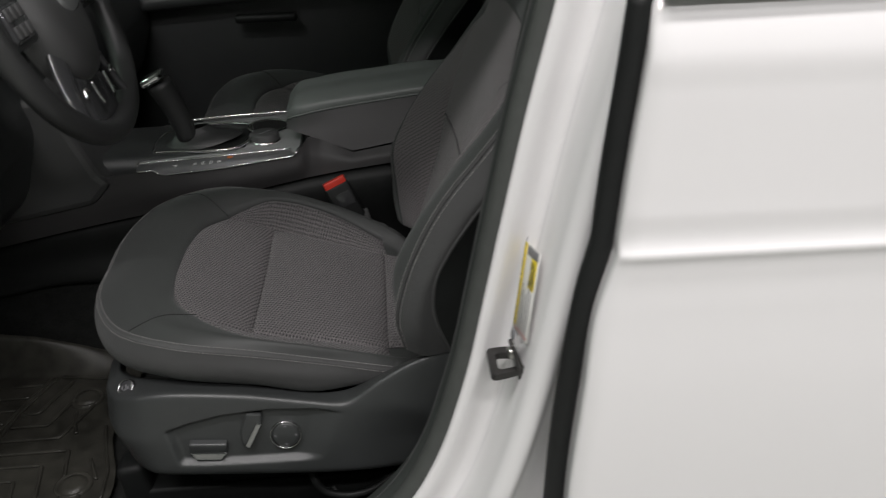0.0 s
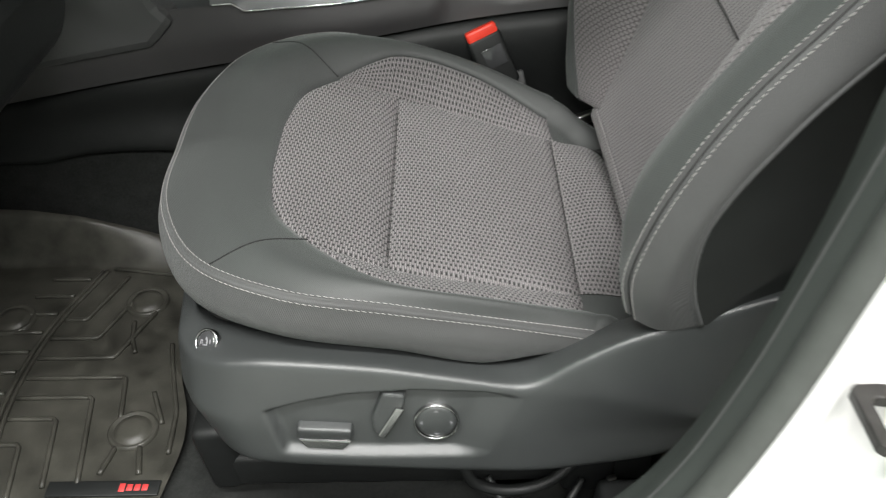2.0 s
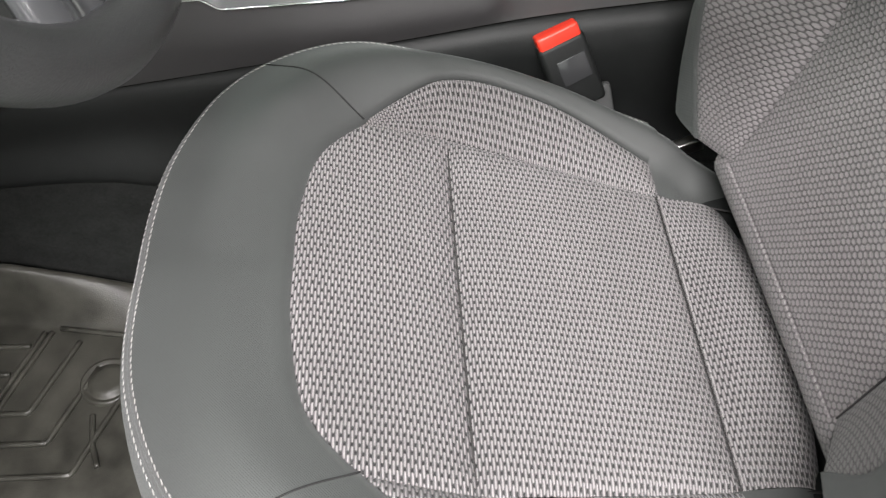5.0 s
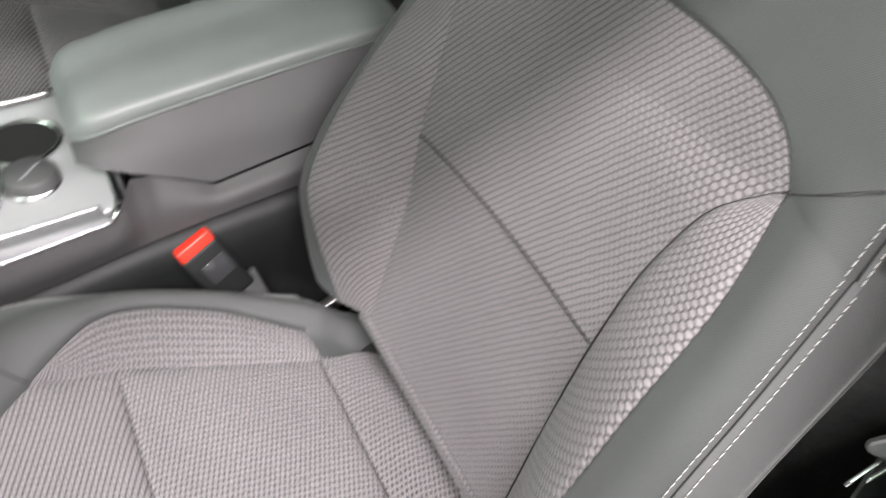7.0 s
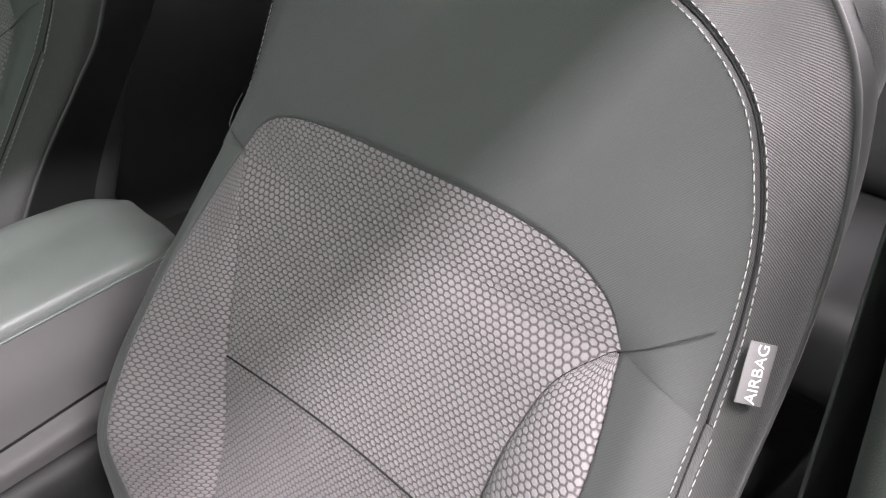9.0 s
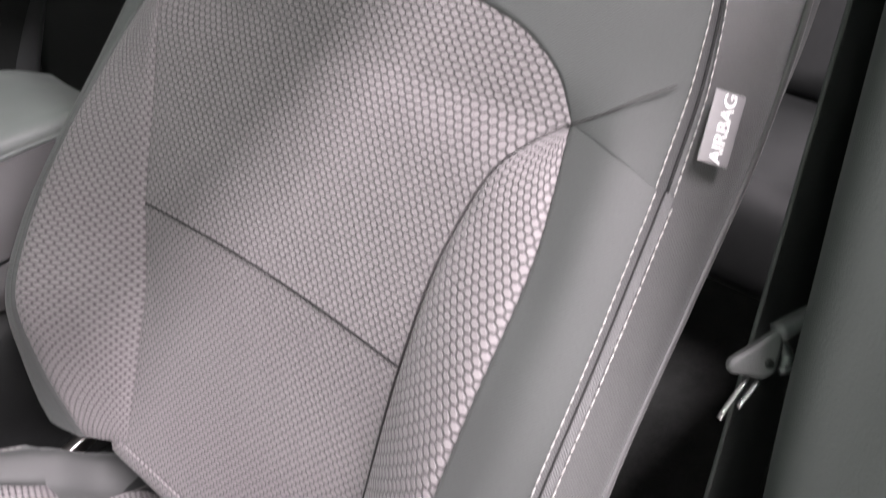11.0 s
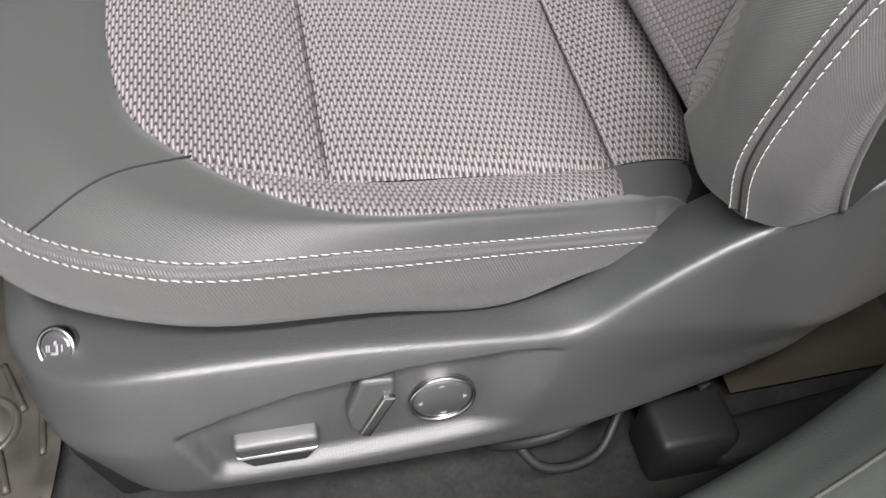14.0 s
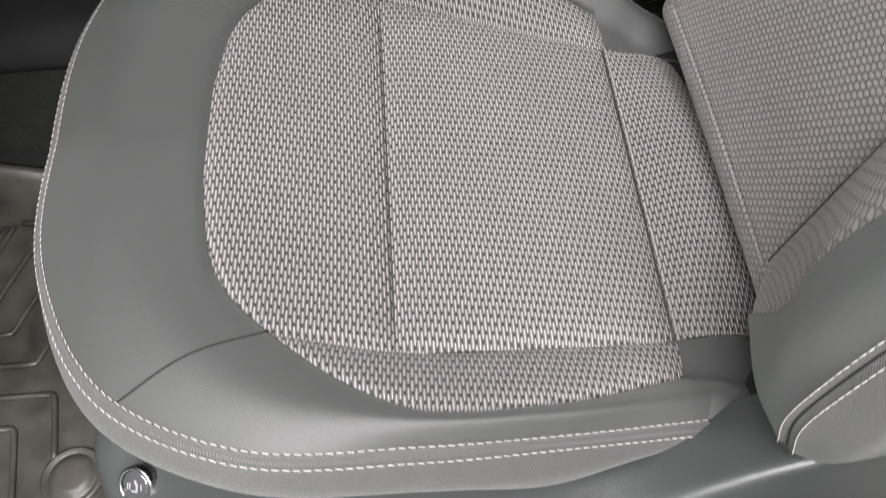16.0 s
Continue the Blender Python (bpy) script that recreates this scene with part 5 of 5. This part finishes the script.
pil = loft([w_rail(0.0, -0.150), w_rail(0.0, -0.170), w_rail(0.004, -0.171), w_rail(0.032, -0.161), w_rail(0.037, -0.164), w_rail(0.0385, -0.178), w_rail(0.042, -0.222), w_rail(0.045, -0.233), w_rail(0.053, -0.241), w_rail(0.062, -0.242), w_rail(0.072, -0.232), w_rail(0.082, -0.226), w_rail(0.13, -0.226)], 80)
pillar = part("door_pillar", grid_mesh("door_pillar", pil, uv="len"), PAINT, shell_ob, "white painted door pillar and sill")
part("weatherstrip", tube_mesh("weatherstrip", w_rail(-0.003, -0.151), 0.0130, 12), STRIP_RUBBER, shell_ob, "black rubber door weatherstrip")
inward = np.interp(W_Z, [1.05, 1.21, 1.40], [0.0, 0.020, 0.040])
tr = loft([w_rail(-0.006, -0.146), w_rail(-0.010, -0.137), w_rail(-0.014, -0.122), w_rail(-0.008, -0.104 + 0.6 * inward), w_rail(0.0, -0.086 + inward), w_rail(0.012, -0.078 + inward), w_rail(0.06, -0.074 + inward), w_rail(0.16, -0.074 + inward)], 40)
trim = part("pillar_trim", grid_mesh("pillar_trim", tr, uv="len", flipped=True), TRIM, shell_ob, "black plastic pillar and sill trim")
part("trim_line", tube_mesh("trim_line", w_rail(-0.014, -0.122), 0.0012, 6), SOFT_PLASTIC, trim)
for x, z in ((0.354, 1.225), (0.352, 1.199)):
    part("plug", lathe([(0.0125, -0.006), (0.0120, 0.003), (0.0105, 0.0045), (0.0085, 0.0045), (0.0075, 0.002), (0.006, 0.0025), (0.0, 0.0035)], frame_of((x, -0.236, z), (-0.62, -0.78, 0.0), (0, 0, 1)), 24), PAINT, pillar)
# rear door skin
dz = np.array([0.42, 0.60, 0.80, 0.914, 1.035, 1.117, 1.150, 1.166, 1.1705, 1.1735, 1.178, 1.210, 1.250, 1.310, 1.340, 1.349, 1.361, 1.382])
dx = np.interp(dz, [0.42, 0.60, 0.80, 0.914, 1.035, 1.117, 1.17, 1.25, 1.33, 1.382], [0.32, 0.31, 0.306, 0.309, 0.320, 0.329, 0.343, 0.350, 0.359, 0.364])
dy = np.array([-0.272, -0.298, -0.3055, -0.3060, -0.3035, -0.2995, -0.2990, -0.3006, -0.3020, -0.3022, -0.2994, -0.2970, -0.2955, -0.2940, -0.2930, -0.2905, -0.2860, -0.276])
edge_r = np.stack([dx, dy, dz], 1)



def door_col(w):
    p = edge_r.copy()
    p[:, 0] += w
    p[:, 1] -= 0.006 * math.sin(min(w, 1.0) * 2.0)
    p[:, 2] += np.where(p[:, 2] > 1.1, -0.010 * w, 0)
    return crs(p, 460)


door = thing("rear_door", "white painted rear car door with a sharp body crease", "car door", at=(0.8, -0.28, 0.8))
cols = [door_col(0.004) + np.array([0.0, 0.05, 0]), door_col(0.001) + np.array([0, 0.012, 0]), door_col(0.0) + np.array([0, 0.004, 0]), door_col(0.003)] + [door_col(w) for w in np.linspace(0.02, 1.1, 24)]
part("skin", grid_mesh("skin", np.stack(cols), uv="len"), PAINT, door, "white painted door skin")
seal = np.stack([edge_r[:, 0] - 0.006, np.full(len(edge_r), -0.267), edge_r[:, 2]], 1)
part("edge_seal", tube_mesh("edge_seal", crs(np.r_[seal[:7:2], seal[7:8], seal[11:]], 90), 0.0110, 10), RUBBER, door, "black rubber door edge seal")
wl = np.stack([np.linspace(0.366, 1.46, 40), np.full(40, -0.287), np.linspace(1.394, 1.383, 40)], 1)
part("window_strip", tube_mesh("window_strip", wl, 0.011, 10), GLOSS, door, "black strip under the window")
# striker
SM = frame_of((0.2765, -0.200, 1.002), (-0.976, -0.06, -0.2), (0.2, -0.2, 0.95))
striker = part("door_striker", slab([(-0.014, -0.030), (0.004, -0.040), (0.016, -0.026), (0.018, 0.022), (0.004, 0.038), (-0.012, 0.030)], 0.004, SM, 0.0015), STRIKER, shell_ob, "dark steel door striker")
outer_loop = [(0.280, -0.182), (0.272, -0.176), (0.262, -0.173), (0.250, -0.1715), (0.2465, -0.175), (0.2465, -0.216), (0.250, -0.2205), (0.262, -0.2205), (0.272, -0.2195), (0.280, -0.218)]
inner_loop = [(0.2765, -0.198), (0.273, -0.192), (0.267, -0.187), (0.258, -0.184), (0.2545, -0.187), (0.2545, -0.209), (0.257, -0.212), (0.264, -0.2125), (0.272, -0.212), (0.2765, -0.208)]
bm = bmesh.new()
rings = [[bm.verts.new((x, y, z + 0.16 * (x - 0.25))) for x, y in ring] for ring, z in ((outer_loop, 1.0075), (inner_loop, 1.0075), (inner_loop, 0.9995), (outer_loop, 0.9995))]
for a, b in zip(rings, rings[1:] + rings[:1]):
    for i in range(10):
        bm.faces.new((a[i], a[(i + 1) % 10], b[(i + 1) % 10], b[i]))
bmesh.ops.recalc_face_normals(bm, faces=bm.faces)
bmesh.ops.bevel(bm, geom=list(bm.edges), offset=0.0012, segments=2, profile=0.5, affect="EDGES")
part("striker_loop", bm, STRIKER, striker)
for y in (-0.024, 0.026):
    part("bolt", lathe([(0.0065, 0.0), (0.0065, 0.003), (0.004, 0.0045), (0.0, 0.004)], SM @ pose(0.003, y, 0.004), 16), STEEL, striker)
# tyre label
LM = frame_of((0.2880, -0.1950, 1.084), (-0.976, -0.12, 0.19), (0.17, 0.17, 0.97)) @ Matrix.Diagonal((0.78, 0.96, 1.0, 1.0))
label = thing("tyre_label", "yellow and white tyre information label on the white pillar", "label", at=(0.29, -0.194, 1.08))
part("sheet", rbox((0.054, 0.096, 0.0006), LM @ pose(0.0, 0.0, 0.0035), 0.0002, 1), LABEL_WHITE, label, "white printed sheet")
part("yellow_band", rbox((0.009, 0.090, 0.0004), LM @ pose(-0.0245, 0.003, 0.0041), 0.0001, 1), YELLOW, label, "yellow heading band")
part("heading", text_mesh("TIRE AND LOADING INFORMATION", 0.0062, LM @ pose(-0.0245, 0.003, 0.0044, 0, 0, 90), 0.0001), INK, label)
part("yellow_box", rbox((0.021, 0.032, 0.0004), LM @ pose(0.0125, 0.022, 0.0041), 0.0001, 1), YELLOW, label, "yellow notice box")
for i, wds in enumerate(("SEE OWNER'S", "MANUAL FOR", "ADDITIONAL", "INFORMATION")):
    part("notice", text_mesh(wds, 0.0042, LM @ pose(0.0055 + 0.0046 * i, 0.022, 0.0044, 0, 0, 90), 0.0001), INK, label)
part("grey_box", rbox((0.040, 0.010, 0.0004), LM @ pose(0.004, 0.0425, 0.0041), 0.0001, 1), GREY_MARK, label)
for i in range(5):
    part("printed_line", rbox((0.0016, 0.060 - 0.008 * (i % 3), 0.0003), LM @ pose(-0.014 + 0.0075 * i, -0.024, 0.0041), 0.0001, 1), GREY_MARK, label)
part("print_rule", rbox((0.050, 0.0008, 0.0003), LM @ pose(0.0, -0.044, 0.0041), 0.0001, 1), RED_INK, label)
part("round_mark", lathe([(0.0075, 0.0), (0.0075, 0.0006), (0.0, 0.0007)], LM @ pose(-0.024, -0.054, 0.0034), 24), GREY_MARK, label)

# ---- seat belt at the pillar ----
belt = thing("seat_belt", "black seat belt with its latch plate hanging beside the pillar", "seat belt", at=(0.36, -0.03, 1.15))
wz = np.linspace(0.62, 1.66, 40)
web_l = np.stack([0.303 + 0.22 * (wz - 1.0), -0.036 + 0.06 * (wz - 1.0), wz], 1)
web_r = web_l + 0.047 * np.array([0.96, -0.26, 0.0])
out = 0.0008 * np.array([0.26, 0.96, 0.0])
part("webbing", grid_mesh("webbing", np.stack([web_l - out, web_r - out, web_r + out, web_l + out, web_l - out], 1), uv="len"), WEB, belt, "black woven webbing")
part("webbing_edge", tube_mesh("webbing_edge", web_l, 0.0014, 6), WEB, belt)
LH = frame_of((0.312, -0.0395, 1.148), (-0.628, -0.556, 0.545), (0.387, 0.385, 0.838))
latch = part("latch_plate", slab([(-0.0144, 0.0014), (-0.0125, 0.0044), (0.0028, 0.0139), (0.0097, 0.0189), (0.0125, 0.0167), (0.0111, 0.0083), (0.0078, -0.0022), (0.0028, -0.0050), (-0.0042, -0.0036), (-0.0125, -0.0024)], 0.007, LH @ pose(0, 0, -0.003), 0.0022), SOFT_PLASTIC, belt, "black latch plate housing")
# black disc on the housing paints the shade inside a rivet hole
part("rivet_hole_shade", lathe([(0.0022, 0.0), (0.0021, 0.0003), (0.0, 0.0004)], LH @ pose(0.0045, 0.0022, 0.0040), 16), HOLLOW_SHADE, latch)
for pts, rad in (([(0.009, 0.0160, 0.001), (0.022, 0.0225, 0.000), (0.036, 0.0285, -0.002), (0.052, 0.0345, -0.004)], 0.0056), ([(0.010, -0.0010, 0.001), (0.018, 0.0005, 0.001), (0.030, 0.0060, 0.000), (0.043, 0.0125, -0.002)], 0.0030), ([(0.052, 0.0345, -0.004), (0.052, 0.024, -0.004), (0.043, 0.0125, -0.002)], 0.0036), ([(0.011, 0.0120, 0.000), (0.014, 0.0060, 0.000), (0.012, 0.0000, 0.000)], 0.0030)):
    part("loop_bar", tube_mesh("loop_bar", np.array([LH @ Vector(p) for p in crs(pts, 16)]), rad, 10, flat=0.8), PLASTIC, latch, "bar that the webbing runs through")
for a, b in (((-0.0045, -0.0045, 0.001), (-0.0175, -0.0230, 0.001)), ((0.0010, -0.0060, 0.0), (-0.0085, -0.0180, 0.0))):
    part("tongue", tube_mesh("tongue", np.array([LH @ Vector(p) for p in np.linspace(a, b, 6)]), 0.0016, 8, flat=0.6), CHROME, latch, "bright steel tongue")
anchor = part("belt_anchor", rbox((0.030, 0.008, 0.030), pose(0.284, -0.040, 0.888, 0, 14, -10), 0.003, 2), STEEL, belt, "steel belt anchor plate")
part("anchor_bolt", lathe([(0.008, 0.0), (0.008, 0.004), (0.005, 0.007), (0.0, 0.007)], frame_of((0.284, -0.045, 0.890), (-0.2, -1, 0.2), (0, 0, 1)), 16), CHROME, anchor)

# ---- far door, roof, rear bench: the dark inside of the car ----
fd = thing("far_door", "black passenger door panel with armrest", "car door", at=(-0.1, 1.42, 0.9))
part("panel", rbox((1.35, 0.06, 0.80), pose(-0.05, 1.45, 0.95), 0.02, 2), PLASTIC, fd, "black door panel")
part("door_armrest", rbox((0.85, 0.07, 0.040), pose(-0.02, 1.395, 1.115, 0, -3, 0), 0.016, 3), PLASTIC, fd, "padded door armrest")
part("pull_handle", rbox((0.16, 0.03, 0.022), pose(-0.13, 1.375, 1.045), 0.009, 3), RUBBER, fd)
part("upper_roll", rbox((1.2, 0.05, 0.06), pose(-0.05, 1.405, 1.27), 0.024, 3), SOFT_PLASTIC, fd)
part("map_pocket", rbox((0.60, 0.05, 0.16), pose(0.0, 1.40, 0.72), 0.02, 2), PLASTIC, fd)
roof = tagged(part("roof", rbox((2.6, 1.50, 0.05), pose(1.08, 0.65, 1.77), 0.02, 2), HEADLINER, None), "pale grey headliner under the car roof", "roof", kind="structure")
bench = thing("rear_bench", "dark rear bench seat in shadow", "car seat", at=(1.2, 0.65, 0.8))
part("bench_cushion", rbox((0.52, 1.25, 0.16), pose(1.18, 0.66, 0.80, 0, 6, 0), 0.05, 4), RUBBER, bench)
part("bench_back", rbox((0.16, 1.25, 0.66), pose(1.50, 0.66, 1.16, 0, 18, 0), 0.05, 4), RUBBER, bench)
rd = thing("far_body_side", "dark far side of the cabin behind the front door", "car body", at=(1.2, 1.45, 1.0))
part("inner_panel", rbox((1.3, 0.06, 0.85), pose(1.27, 1.45, 0.98), 0.02, 2), PLASTIC, rd)
part("far_pillar", rbox((0.12, 0.06, 0.45), pose(0.55, 1.42, 1.56, -8, 0, 0), 0.02, 2), TRIM, rd)
rin = thing("rear_door_trim", "dark inner trim of the rear door", "door trim", at=(0.95, -0.15, 0.9))
part("inner_panel", rbox((1.0, 0.05, 0.72), pose(1.0, -0.16, 0.98), 0.02, 2), PLASTIC, rin)
tagged(part("cargo_wall", rbox((0.05, 1.5, 1.1), pose(2.35, 0.65, 1.2), 0.02, 2), PLASTIC, None), "dark rear end of the cabin", "wall", kind="structure")
